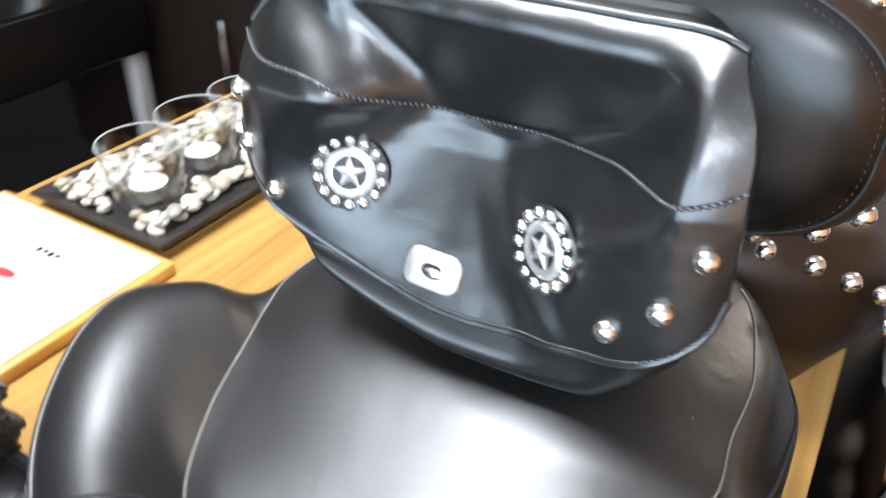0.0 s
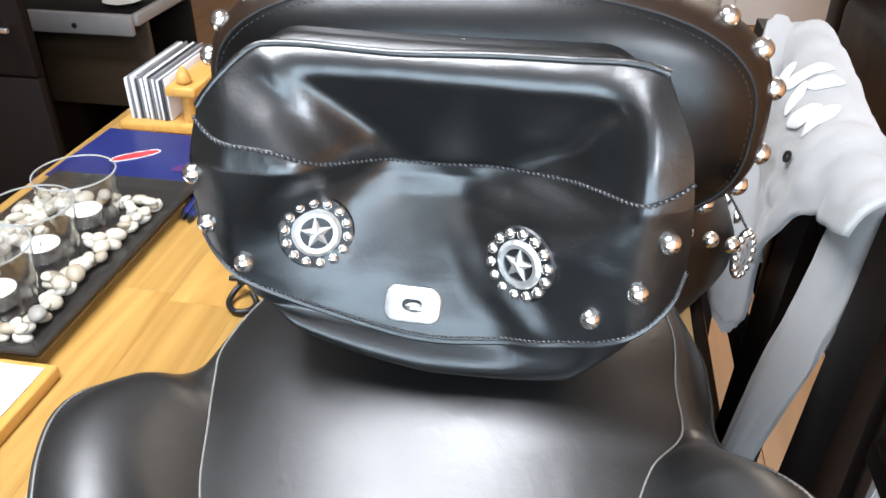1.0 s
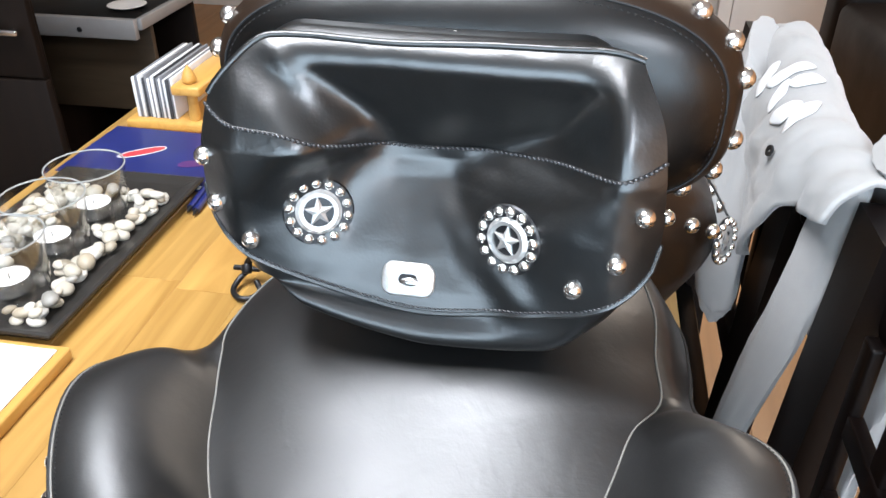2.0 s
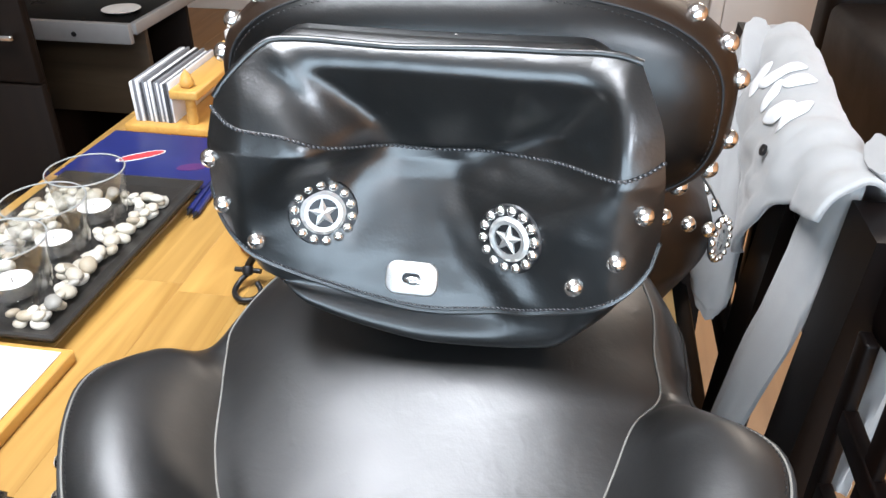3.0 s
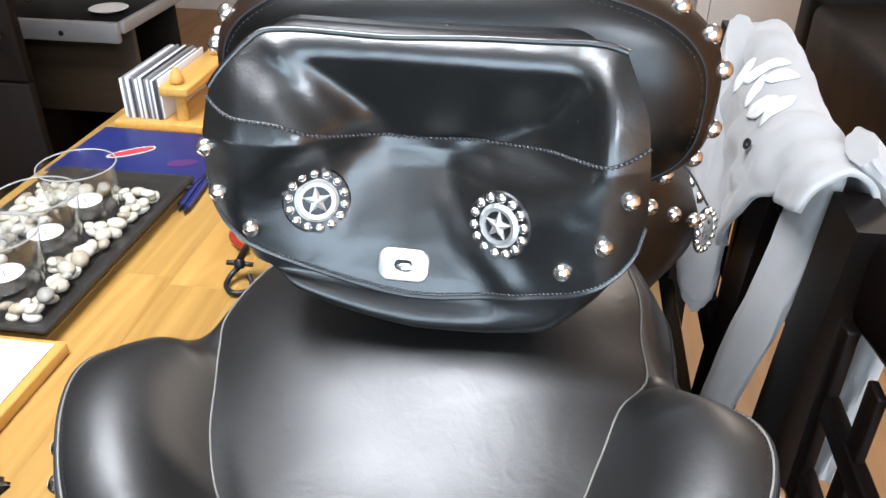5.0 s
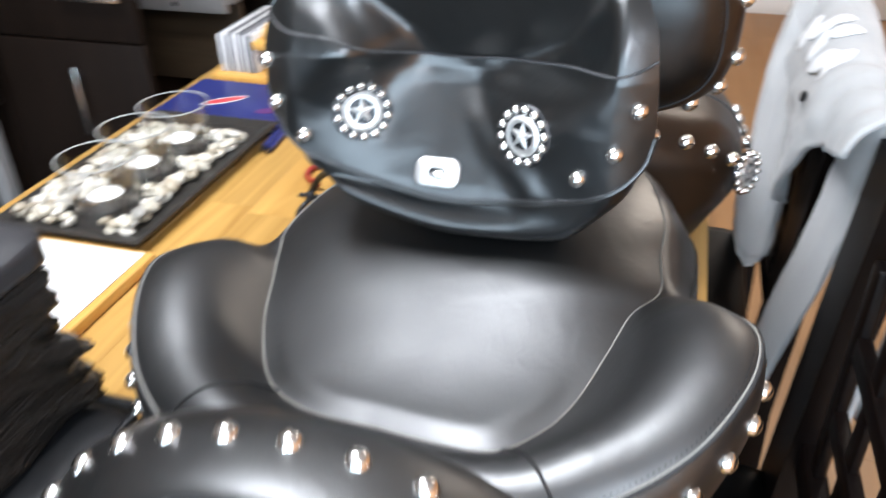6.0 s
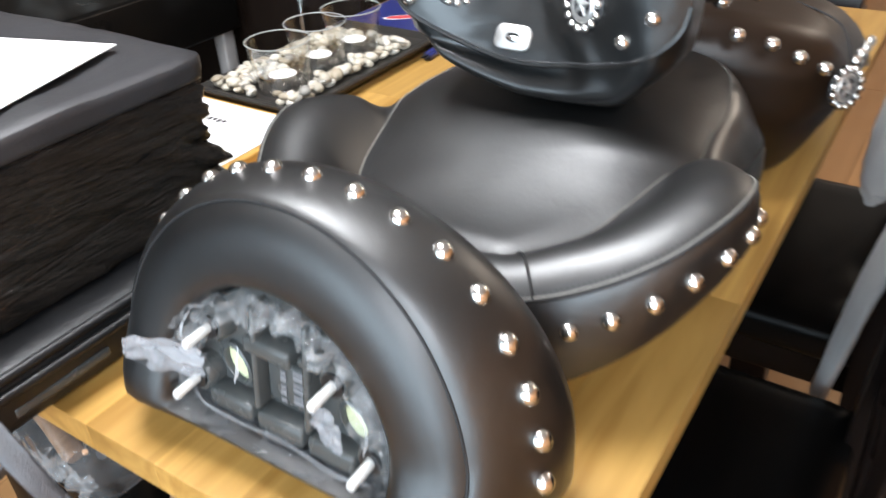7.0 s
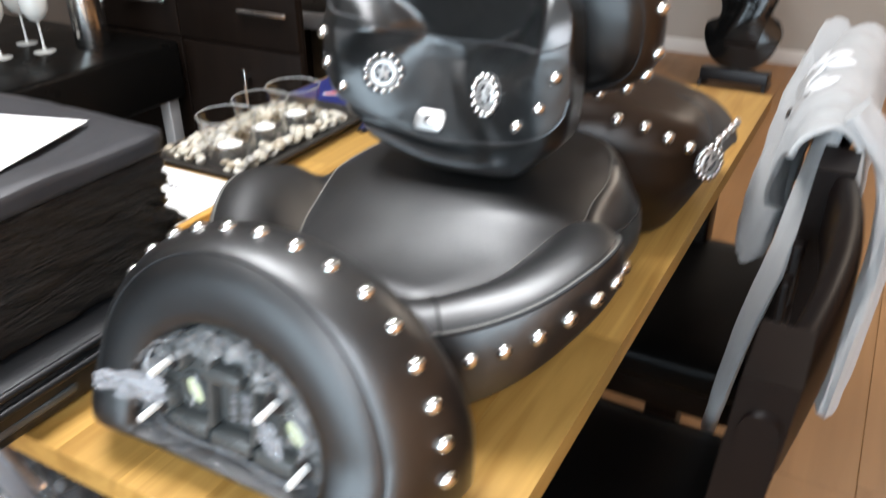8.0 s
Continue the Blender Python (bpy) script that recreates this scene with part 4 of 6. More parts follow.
def bag_y(x, z):
    """The front of the bag: lobes at both ends, a deep dent between them, the top edge hanging over the dent."""
    u = (x - GX) / 0.130
    lobe = 0.3475 - 0.0062 * u + 0.12 * max(-u - 0.82, 0) ** 1.5 + 0.13 * max(u - 0.82, 0) ** 1.5
    deep = float(np.interp(z, (0.928, 0.944, 0.962, 0.985, 1.002, 1.013, 1.022), (0.004, 0.011, 0.021, 0.035, 0.0455, 0.0500, 0.0508)))
    mask = 0.0
    for dz in (-0.008, -0.004, 0.0, 0.004, 0.008):
        mask += 0.2 * trough(u, z + dz)
    c = max(z - 1.029, 0.0)
    end = lobe + (0.36 * c + 5.2 * c * c if u < 0 else 0.24 * c + 7.4 * c * c)
    middle = lobe + deep - 0.38 * max(z - 1.021, 0) + 48.0 * max(c - 0.041, 0) ** 2
    y = end + (middle - end) * mask
    y += 0.0012 * crease(u, z, (-0.40, 1.024), (-0.34, 0.965), 0.0090) - 0.0010 * crease(u, z, (-0.16, 1.020), (-0.20, 0.962), 0.0120)
    y -= 0.0026 * crease(u, z, (0.10, 0.984), (0.52, 0.940), 0.0095) - 0.0020 * crease(u, z, (0.04, 1.015), (0.26, 0.968), 0.0090)
    y -= 0.0030 * crease(u, z, (-0.70, 1.080), (-0.30, 1.028), 0.0060) + 0.0016 * crease(u, z, (0.80, 1.082), (0.80, 1.036), 0.0070)
    y += 0.0007 * noise.noise((x * 22, z * 22, 1.5)) + 0.00030 * noise.noise((x * 90, z * 90, 4.5))
    return y


def half_width(z):
    return 0.124 + 0.006 * math.sin(math.pi * (z - 0.93) / 0.13) - 0.011 * smoothstep(1.050, 1.092, z)


def body_form(x, y, z):
    zz = 0.9965 + z
    xx = GX + x * (half_width(zz) / 0.131) * (1 - 0.17 * smoothstep(0.955, 0.900, zz))
    f = bag_y(xx, max(zz, 0.945)) + 0.006
    low = smoothstep(0.934, 0.905, zz)
    f += (0.3395 + 0.010 * ((xx - GX) / 0.13) ** 2 - f) * low
    back = 0.425
    yy = f + (back - f) * (y + 0.045) / 0.09
    zz -= 0.004 * math.cos((xx - GX) / 0.12)
    v = (xx - GX) / 0.13
    zz += smoothstep(0.945, 0.905, zz) * (0.028 * max(-v, 0) ** 1.2 + 0.018 * v ** 4)
    return Vector((xx, yy, zz))


part("body", soft_box((0.256, 0.09, 0.186), 0.030, 34, body_form), BAG_LEATHER, bag, "soft glossy black leather body")


def flap_point(a, b, off=0.0):
    """a from -1 to 1 across, b from 0 at the top edge to 1 at the hem."""
    z_top = 1.0868 + 0.0020 * a - 0.0015 * math.exp(-((a - 0.05) / 0.55) ** 2) + 0.0005 * math.sin(a * 7.0) - 0.026 * max((-a - 0.80) / 0.20, 0) ** 2.6
    z_hem = 0.9375 + 0.008 * (1 - a) * 0.5 - 0.0100 * math.exp(-((a + 0.05) / 0.45) ** 2)
    k = abs(a)
    corner = (1 - (1 - k ** 3.2) ** (1 / 2.2)) if k < 1 else 1.0
    z_low = z_hem + 0.055 * corner
    top_corner = 0.005 * k ** 12
    z = (z_top - top_corner) + (z_low - (z_top - top_corner)) * b
    x = GX + a * (half_width(z) + 0.003)
    return Vector((x, bag_y(x, z) - 0.0025 - off, z))


def seam_b(a):
    z = 1.0330 + 0.012 * abs(a) ** 6 - 0.0025 * a + 0.0016 * math.sin(a * 4.5) - 0.0125 * math.exp(-((a + 0.05) / 0.44) ** 2) - 0.0055 * math.exp(-((a - 0.42) / 0.24) ** 2) + 0.0075 * math.exp(-((a + 0.60) / 0.22) ** 2)
    lo, hi = 0.0, 1.0
    for _ in range(24):
        mid = (lo + hi) / 2
        if flap_point(a, mid).z > z:
            lo = mid
        else:
            hi = mid
    return lo


NA = 110
AS = [-1 + 2 * i / NA for i in range(NA + 1)]
SB = [seam_b(a) for a in AS]


def shell(rows, thick=0.0026):
    """A sheet with a back face and edges."""
    back = [[p + Vector((0, thick, 0)) for p in r] for r in rows]
    ring = [r for r in rows] + [b for b in back[::-1]] + [rows[0]]
    bm = loft(ring, False, False, False)
    bmesh.ops.remove_doubles(bm, verts=bm.verts, dist=1e-6)
    bmesh.ops.holes_fill(bm, edges=bm.edges, sides=0)
    return bm


top_rows = [[flap_point(a, sb * k / 34) for a, sb in zip(AS, SB)] for k in range(35)]
low_rows = [[flap_point(a, sb + (1 - sb) * k / 56, 0.0012) for a, sb in zip(AS, SB)] for k in range(57)]
part("upper_panel", shell(top_rows), BAG_LEATHER, bag, "dented upper leather panel of the bag")
part("flap", shell(low_rows), BAG_LEATHER, bag, "leather closing flap with rounded corners")


def twisted(points, length, r, lean):
    """Thick thread: plump slanting strands laid end to end."""
    pts = [Vector(q) for q in points]
    bm = bmesh.new()
    run = 0.0
    for a, b in zip(pts, pts[1:]):
        seg = (b - a).length
        d = (b - a) / seg
        pos = -run
        while pos < seg:
            if pos >= 0:
                m = Matrix.Translation(a + d * pos) @ d.to_track_quat("X", "Z").to_matrix().to_4x4() @ Matrix.Rotation(lean, 4, "Y") @ Matrix.Diagonal((length * 0.62, r, r, 1))
                bmesh.ops.create_icosphere(bm, subdivisions=1, radius=1, matrix=m)
            pos += length
        run = seg - (pos - length)
    return bm


part("seam_stitching", twisted([flap_point(a, sb + 0.004, 0.0014) for a, sb in zip(AS, SB)], 0.0030, 0.0011, 0.42), CORD, bag, "twisted dark thread")
part("hem_stitching", twisted([flap_point(a, 0.982, 0.0015) for a in AS], 0.0027, 0.0007, 0.35), CORD, bag, "dark hem stitching")
part("hem", tube([flap_point(a, 1.0, 0.0005) for a in AS], 0.0018, 6), BAG_LEATHER, bag)
part("top_piping", tube([flap_point(a, 0.0) + Vector((0, 0.001, 0.0004)) for a in AS], 0.0022, 8), BAG_LEATHER, bag)
part("top_cover", loft([[flap_point(a, 0.0) + Vector((0, 0.001 + 0.008 * k, 0.0006 - 0.0040 * k * k)) for a in AS] for k in range(4)], False, False, False), BAG_LEATHER, bag)


def bag_pose(x, z, tilt=(0, 0)):
    e = 0.004
    y = bag_y(x, z) - 0.0038
    dydx = (bag_y(x + e, z) - bag_y(x - e, z)) / (2 * e)
    dydz = (bag_y(x, z + e) - bag_y(x, z - e)) / (2 * e)
    return facing((x, y, z), (dydx + tilt[0], -1, dydz + tilt[1]))


concho(bag, bag_pose(-0.2645, 0.986))
concho(bag, bag_pose(-0.1495, 0.982))
for sx, sz in ((-0.1105, 0.9637), (-0.0888, 0.984), (-0.0770, 1.0122), (-0.3032, 0.971), (-0.3240, 0.9918), (-0.3295, 1.020)):
    share("stud", STUD, bag_pose(sx, sz) @ Matrix.Scale(0.88, 4), bag, "domed chrome stud")


def lock_plate():
    bm = bmesh.new()
    rings = []
    for (hx, hz, r, y) in ((0.0165, 0.0105, 0.0070, 0.0), (0.0162, 0.0102, 0.0068, 0.0014), (0.0152, 0.0092, 0.0062, 0.0021), (0.0060, 0.0034, 0.0033, 0.0021), (0.0060, 0.0034, 0.0033, 0.0004)):
        ring = []
        for cx, cz, w0 in ((1, 1, 0), (-1, 1, 90), (-1, -1, 180), (1, -1, 270)):
            for k in range(6):
                w = radians(w0 + 90 * k / 5)
                ring.append((cx * (hx - r) + r * math.cos(w), cz * (hz - r) + r * math.sin(w), y))
        rings.append(ring)
    bm.free()
    return loft(rings, True, False)


lm = bag_pose(-0.2085, 0.9490)
lock = part("turn_lock", moved(lock_plate(), lm), SILVER, bag, "oval silver turn lock plate")
part("lock_core", moved(box(-0.0086, 0.0086, -0.0051, 0.0051, -0.001, 0.0005), lm), BLACKMETAL, lock)
part("turn_knob", moved(lathe([(0.0, 0.0), (0.0042, 0.0), (0.0042, 0.0024), (0.0030, 0.0034), (0.0, 0.0036)], 16), lm @ Matrix.Diagonal((1.4, 0.7, 1, 1)) @ pose(0.001, -0.002, 0)), STEEL, lock)

# ---- strap with clasp beside the bag ----
strap = thing("snap_hook", (-0.430, 0.600, 0.7505), "blackened metal snap hook on a short strap lying on the table", "hook")
part("strap", tube(spline([(-0.402, 0.590, 0.815), (-0.425, 0.612, 0.792), (-0.438, 0.614, 0.772)], 6), 0.004, 8), BLACKCLOTH, strap)
part("hook", tube(spline([(-0.437, 0.610, 0.766), (-0.444, 0.602, 0.760), (-0.445, 0.588, 0.7555), (-0.434, 0.577, 0.7550), (-0.422, 0.580, 0.7550), (-0.418, 0.592, 0.7555), (-0.425, 0.602, 0.760)], 8), 0.0030, 10), BLACKMETAL, strap, "curved blackened hook")
part("swivel", moved(lathe([(0.0005, 0), (0.0055, 0), (0.0065, 0.004), (0.0050, 0.009), (0.0005, 0.010)], 14), facing((-0.438, 0.613, 0.772), (0.1, -0.6, -0.8))), BLACKMETAL, strap)
part("crossbar", tube([(-0.452, 0.612, 0.768), (-0.424, 0.612, 0.768)], 0.0028, 8), BLACKMETAL, strap)
redbit = thing("red_strap", (-0.485, 0.68, 0.7505), "short red strap end lying on the table by the bag", "strap")
part("band", tube(spline([(-0.448, 0.655, 0.760), (-0.468, 0.672, 0.757), (-0.480, 0.695, 0.7545), (-0.474, 0.715, 0.7545)], 8), 0.0036, 8), RED, redbit)

# ---- tray with candles ----
TX0, TX1, TY0, TY1 = -0.760, -0.570, 0.470, 0.800
tray = thing("candle_tray", ((TX0 + TX1) / 2, (TY0 + TY1) / 2, 0.75), "flat grey-black wooden tray on the table", "tray")


def rect_loop(x0, x1, y0, y1, z):
    return [(x0, y0, z), (x1, y0, z), (x1, y1, z), (x0, y1, z)]


def inset(d, z):
    return rect_loop(TX0 + d, TX1 - d, TY0 + d, TY1 - d, z)


tb = loft([inset(0.008, 0.757), inset(0.0, 0.7665), inset(0.0006, 0.7690), inset(0.004, 0.7698), inset(0.018, 0.7655), inset(0.02, 0.7650)], True, True)
bmesh.ops.bevel(tb, geom=[e for e in tb.edges if abs(e.verts[0].co.z - e.verts[1].co.z) > 0.004], offset=0.0012, segments=2, affect="EDGES")
part("board", tb, TRAYMAT, tray, smooth=False)
for fx in (TX0 + 0.03, TX1 - 0.03):
    for fy in (TY0 + 0.04, TY1 - 0.04):
        part("foot", moved(lathe([(0.008, 0.7502), (0.008, 0.7575)], 12), pose(fx, fy, 0)), BLACKCLOTH, tray)
TEAS = ((-0.648, 0.531), (-0.654, 0.612), (-0.650, 0.686))


def candle_glass(at):
    g = thing("candle_glass", (*at, 0.7655), "clear tapered candle glass standing among pebbles on the tray", "glass", "candle glasses")
    h = 0.066
    part("bowl", moved(lathe([(0.0335, 0.0), (0.0350, 0.003), (0.0385, 0.030), (0.0425, h)], 48, False), pose(*at, 0.7658)), GLASS, g, "thin clear glass wall").visible_shadow = False
    part("glass_foot", moved(lathe([(0.0335, 0.0), (0.0352, 0.003), (0.0350, 0.0052), (0.0010, 0.0052)], 48, False), pose(*at, 0.7658)), GLASS, g, "thick glass bottom").visible_shadow = False
    ring = [(at[0] + 0.0425 * math.cos(2 * math.pi * k / 48), at[1] + 0.0425 * math.sin(2 * math.pi * k / 48), 0.7658 + h) for k in range(48)]
    part("rim", tube(ring, 0.0009, 6, True), RIMGLINT, g, "glass rim coloured pale for its glint")
    return g


def tea_light(at):
    z = 0.7714
    t = thing("tea_light", (*at, z), "unlit white tea light in an aluminium cup inside the glass", "candle", "tea lights")
    part("cup", moved(lathe([(0.0, 0), (0.0186, 0), (0.0193, 0.001), (0.0193, 0.0150), (0.0187, 0.0150), (0.0185, 0.0095), (0.0, 0.0095)], 40), pose(*at, z)), TIN, t, "thin aluminium cup")
    part("wax", moved(lathe([(0.0, 0.0098), (0.0183, 0.0098), (0.0184, 0.0128), (0.0150, 0.0122), (0.0, 0.0120)], 36), pose(*at, z)), WAX, t, "white wax")
    part("wick", moved(lathe([(0.0007, 0.0118), (0.0006, 0.0185), (0.0, 0.019)], 8), pose(*at, z)), THREAD, t)


for at in TEAS:
    candle_glass(at)
    tea_light(at)

rng = random.Random(11)
pebble_meshes = []
for k in range(10):
    bm = bmesh.new()
    bmesh.ops.create_icosphere(bm, subdivisions=2, radius=1)
    fl = 0.42 + 0.22 * rng.random()
    for v in bm.verts:
        n = 1 + 0.16 * noise.noise(v.co * 0.9 + Vector((k * 7, 0, 0)))
        v.co = Vector((v.co.x * n, v.co.y * n * 0.82, v.co.z * n * fl))
    pebble_meshes.append(mesh_of(bm, "pebble", PEBBLES[(0, 1, 0, 2, 1, 3, 0, 1, 2, 0)[k]]))
bed = thing("pebble_bed", ((TX0 + TX1) / 2, 0.61, 0.7655), "heap of cream and grey decorative pebbles on the tray", "pebbles")
placed = []
tries = 0
while len(placed) < 330 and tries < 16000:
    tries += 1
    x, y = rng.uniform(TX0 + 0.024, TX1 - 0.024), rng.uniform(TY0 + 0.018, 0.735)
    r = rng.uniform(0.0070, 0.0118)
    if any(math.hypot(x - a, y - b) < 0.0385 + r * 0.9 for a, b in TEAS):
        continue
    close = [q for q in placed if math.hypot(q[0] - x, q[1] - y) < (q[2] + r) * 0.78]
    if len(close) > 4:
        continue
    level = max([q[3] + 0.55 * min(q[2], r) for q in close], default=0.0)
    if level > 0.009:
        continue
    placed.append((x, y, r, level))
    m = pose(x, y, 0.7655 + r * 0.42 + level, rng.uniform(-22, 22), rng.uniform(-22, 22), rng.uniform(0, 360)) @ Matrix.Scale(r, 4)
    share("pebble", rng.choice(pebble_meshes), m, bed)

# ---- papers, booklet, napkins ----
board = thing("wooden_board", (-0.67, 0.34, 0.75), "flat light wooden board lying on the table under white papers", "board")
part("slab", box(-0.795, -0.548, 0.250, 0.466, 0.7505, 0.7640, 0.0025), BEECH, board)
sheet = thing("paper_sheet", (-0.67, 0.36, 0.764), "white printed sheet of paper on the wooden board", "paper")
part("page", box(-0.785, -0.556, 0.240, 0.458, 0.7644, 0.7656, 0.0003), PAPER, sheet, smooth=False)
part("print", moved(lathe([(0.0, 0), (0.010, 0), (0.010, 0.0006), (0.0, 0.0006)], 14), pose(-0.660, 0.372, 0.7657) @ Matrix.Diagonal((1.3, 0.6, 1, 1))), REDPRINT, sheet, "small red printed mark")
for k in range(4):
    part("print", box(-0.668 + 0.008 * k, -0.663 + 0.008 * k, 0.408 + 0.002 * (k % 2), 0.416, 0.7657, 0.7662), THREAD_DARK, sheet)

book = thing("blue_booklet", (-0.67, 0.86, 0.75), "dark blue booklet with a red printed mark lying on the table", "booklet")
part("cover", moved(box(-0.105, 0.105, -0.075, 0.075, 0.0, 0.0012, 0.0004), pose(-0.672, 0.872, 0.7592, 0, 0, -2)), BLUE, book, "glossy dark blue cover", smooth=False)
part("pages", moved(box(-0.103, 0.103, -0.073, 0.073, 0.0, 0.0066), pose(-0.672, 0.872, 0.7524, 0, 0, -2)), NAPKIN_B, book, "white page block", smooth=False)
part("back_cover", moved(box(-0.105, 0.105, -0.075, 0.075, 0.0, 0.0012, 0.0004), pose(-0.672, 0.872, 0.7506, 0, 0, -2)), BLUE, book, smooth=False)


def lozenge(a, b, h):
    return loft([[(a * math.copysign(abs(math.cos(w)) ** 0.8, math.cos(w)), b * math.sin(w), z) for w in (2 * math.pi * k / 28 for k in range(28))] for z in (0, h)])


part("emblem", moved(lozenge(0.033, 0.0105, 0.0005), pose(-0.694, 0.872, 0.7605, 0, 0, 38)), WHITEPRINT, book, "white rim of the printed mark", smooth=False)
part("emblem", moved(lozenge(0.030, 0.0080, 0.0005), pose(-0.693, 0.872, 0.7609, 0, 0, 38)), REDPRINT, book, "red printed mark", smooth=False)
part("print", moved(lozenge(0.020, 0.010, 0.0005), pose(-0.610, 0.850, 0.7605, 0, 0, 20)), PINKPRINT, book, "violet printed patch", smooth=False)
for k, (px, py) in enumerate(((-0.556, 0.770), (-0.566, 0.776))):
    pen = thing("pen", (px, py, 0.7505), "slim dark blue ballpoint pen lying on the table", "pen", "pens")
    part("barrel", tube([(px, py - 0.03, 0.7550), (px - 0.006, py + 0.04, 0.7550), (px - 0.008, py + 0.06, 0.7550)], 0.0042, 10), BLUE, pen)
    part("tip", tube([(px, py - 0.03, 0.7550), (px + 0.001, py - 0.040, 0.7545)], lambda f: 0.0036 - 0.0028 * f, 10), BLACKMETAL, pen)

holder = thing("napkin_holder", (-0.665, 1.05, 0.75), "light beech napkin holder with turned finials", "napkin holder")
part("base", box(-0.770, -0.560, 0.966, 1.150, 0.7505, 0.7640, 0.003), BEECH, holder)
for py in (0.985, 1.125):
    part("post", moved(lathe([(0.0075, 0.764), (0.0085, 0.77), (0.0075, 0.785), (0.0075, 0.808)], 16), pose(-0.668, py, 0)), BEECH, holder)
    part("finial", moved(lathe([(0.006, 0.820), (0.010, 0.823), (0.0105, 0.828), (0.007, 0.838), (0.001, 0.846)], 18), pose(-0.668, py, 0)), BEECH, holder, "pointed turned finial")
part("bar", box(-0.690, -0.646, 0.966, 1.145, 0.806, 0.820, 0.003), BEECH, holder, "flat wooden bar")
napkins = thing("napkins", (-0.722, 1.06, 0.764), "stack of grey and white striped paper napkins in the holder", "napkins")
nx = -0.756
k = 0
while nx < -0.694:
    w = rng.uniform(0.0022, 0.0052)
    m = (NAPKIN_B, NAPKIN_A, NAPKIN_B, NAPKIN_C, NAPKIN_A)[k % 5]
    part("napkin", box(nx, nx + w * 0.86, 0.978 + rng.uniform(0, 0.004), 1.138, 0.7645, 0.826 + rng.uniform(-0.004, 0.004), 0.0007), m, napkins)
    nx += w
    k += 1
cap = thing("bottle", (-0.672, 1.172, 0.7505), "small bottle with a white cap standing behind the napkins", "bottle")
part("glass_body", moved(lathe([(0.0, 0.7505), (0.014, 0.7505), (0.0145, 0.755), (0.0145, 0.800), (0.0105, 0.815), (0.0105, 0.832), (0.0, 0.832)], 20), pose(-0.672, 1.172, 0)), BEECH, cap)
part("cap", moved(lathe([(0.0125, 0.832), (0.0130, 0.834), (0.0130, 0.846), (0.0118, 0.849), (0.0, 0.849)], 20), pose(-0.672, 1.172, 0)), WHITEPAINT, cap)

# ---- black case on the table ----
case = thing("equipment_case", (-0.66, 0.05, 0.75), "black nylon equipment case wrapped in plastic at the table's end", "case")


def round_corner(x, y, hx, hy, r):
    """Pulls the square corners of a block in to an arc of radius r."""
    dx, dy = abs(x) - (hx - r), abs(y) - (hy - r)
    if dx <= 0 or dy <= 0:
        return x, y
    k = max(dx, dy) / math.hypot(dx, dy)
    return math.copysign(hx - r + dx * k, x), math.copysign(hy - r + dy * k, y)


def lid_form(x, y, z):
    x, y = round_corner(x, y, 0.247, 0.222, 0.024)
    return Vector((-0.680 + x, 0.020 + y, 0.9300 + z + (0.0045 * noise.noise((x * 10, y * 10, 2)) + 0.0035 * abs(noise.noise((x * 22 + y * 14, y * 18, 2)))) * smoothstep(0.0, 0.010, z)))


part("lid", soft_box((0.494, 0.444, 0.022), 0.008, 30, lid_form), CASELID, case, "dusty grey-black nylon lid")


def wall_form(x, y, z):
    x, y = round_corner(x, y, 0.244, 0.220, 0.020)
    torn = 0.0022 + 0.006 * smoothstep(0.17, 0.215, y) * smoothstep(0.17, 0.235, x)
    t = torn * (noise.noise((x * 9, y * 9, z * 60 + y * 30)) + noise.noise((x * 25, y * 25, z * 120 + y * 60)))
    low = smoothstep(0.05, -0.06, z)
    return Vector((-0.682 + x * (1 + 0.02 * low) + t * (1 if x > 0 else -1) * 1.3, 0.018 + y * (1 + 0.03 * low) + t * 1.2, 0.861 + z))


part("side_wall", soft_box((0.488, 0.440, 0.122), 0.010, 60, wall_form), HAIRWRAP, case, "crumpled glossy black plastic wrap around the sides")


def foot_form(x, y, z):
    t = 0.003 * noise.noise((x * 12, y * 12, z * 30))
    return Vector((-0.668 + x + t, 0.012 + y, 0.7765 + z + t))


part("lower_tub", soft_box((0.552, 0.440, 0.051), 0.016, 20, foot_form), BLACKCLOTH, case, "black nylon lower tub")
for zz, dx in ((0.801, 0.0), (0.790, 0.004)):
    part("zip_cord", tube(spline([(-0.93, -0.205, zz), (-0.42 + dx, -0.205, zz), (-0.397 + dx, -0.19, zz), (-0.393 + dx, 0.0, zz), (-0.397 + dx, 0.21, zz), (-0.42 + dx, 0.230, zz), (-0.9, 0.232, zz)], 8), 0.004, 8), BLACKCLOTH, case, "raised piping round the tub")
part("grip", box(-0.394, -0.389, -0.03, 0.05, 0.768, 0.776, 0.002), PLASTIC, case)
for k, (cx, cy, a) in enumerate(((-0.628, 0.100, 17), (-0.640, 0.084, 9))):
    sh = thing("paper_sheet", (cx, cy, 0.9415), "white sheet of paper lying on the black case", "paper", "papers on the case")
    part("page", moved(box(-0.148, 0.148, -0.105, 0.062, 0, 0.0008), pose(cx, cy, 0.9462 + 0.0014 * (1 - k), 0, 0, a)), PAPER, sh, smooth=False)


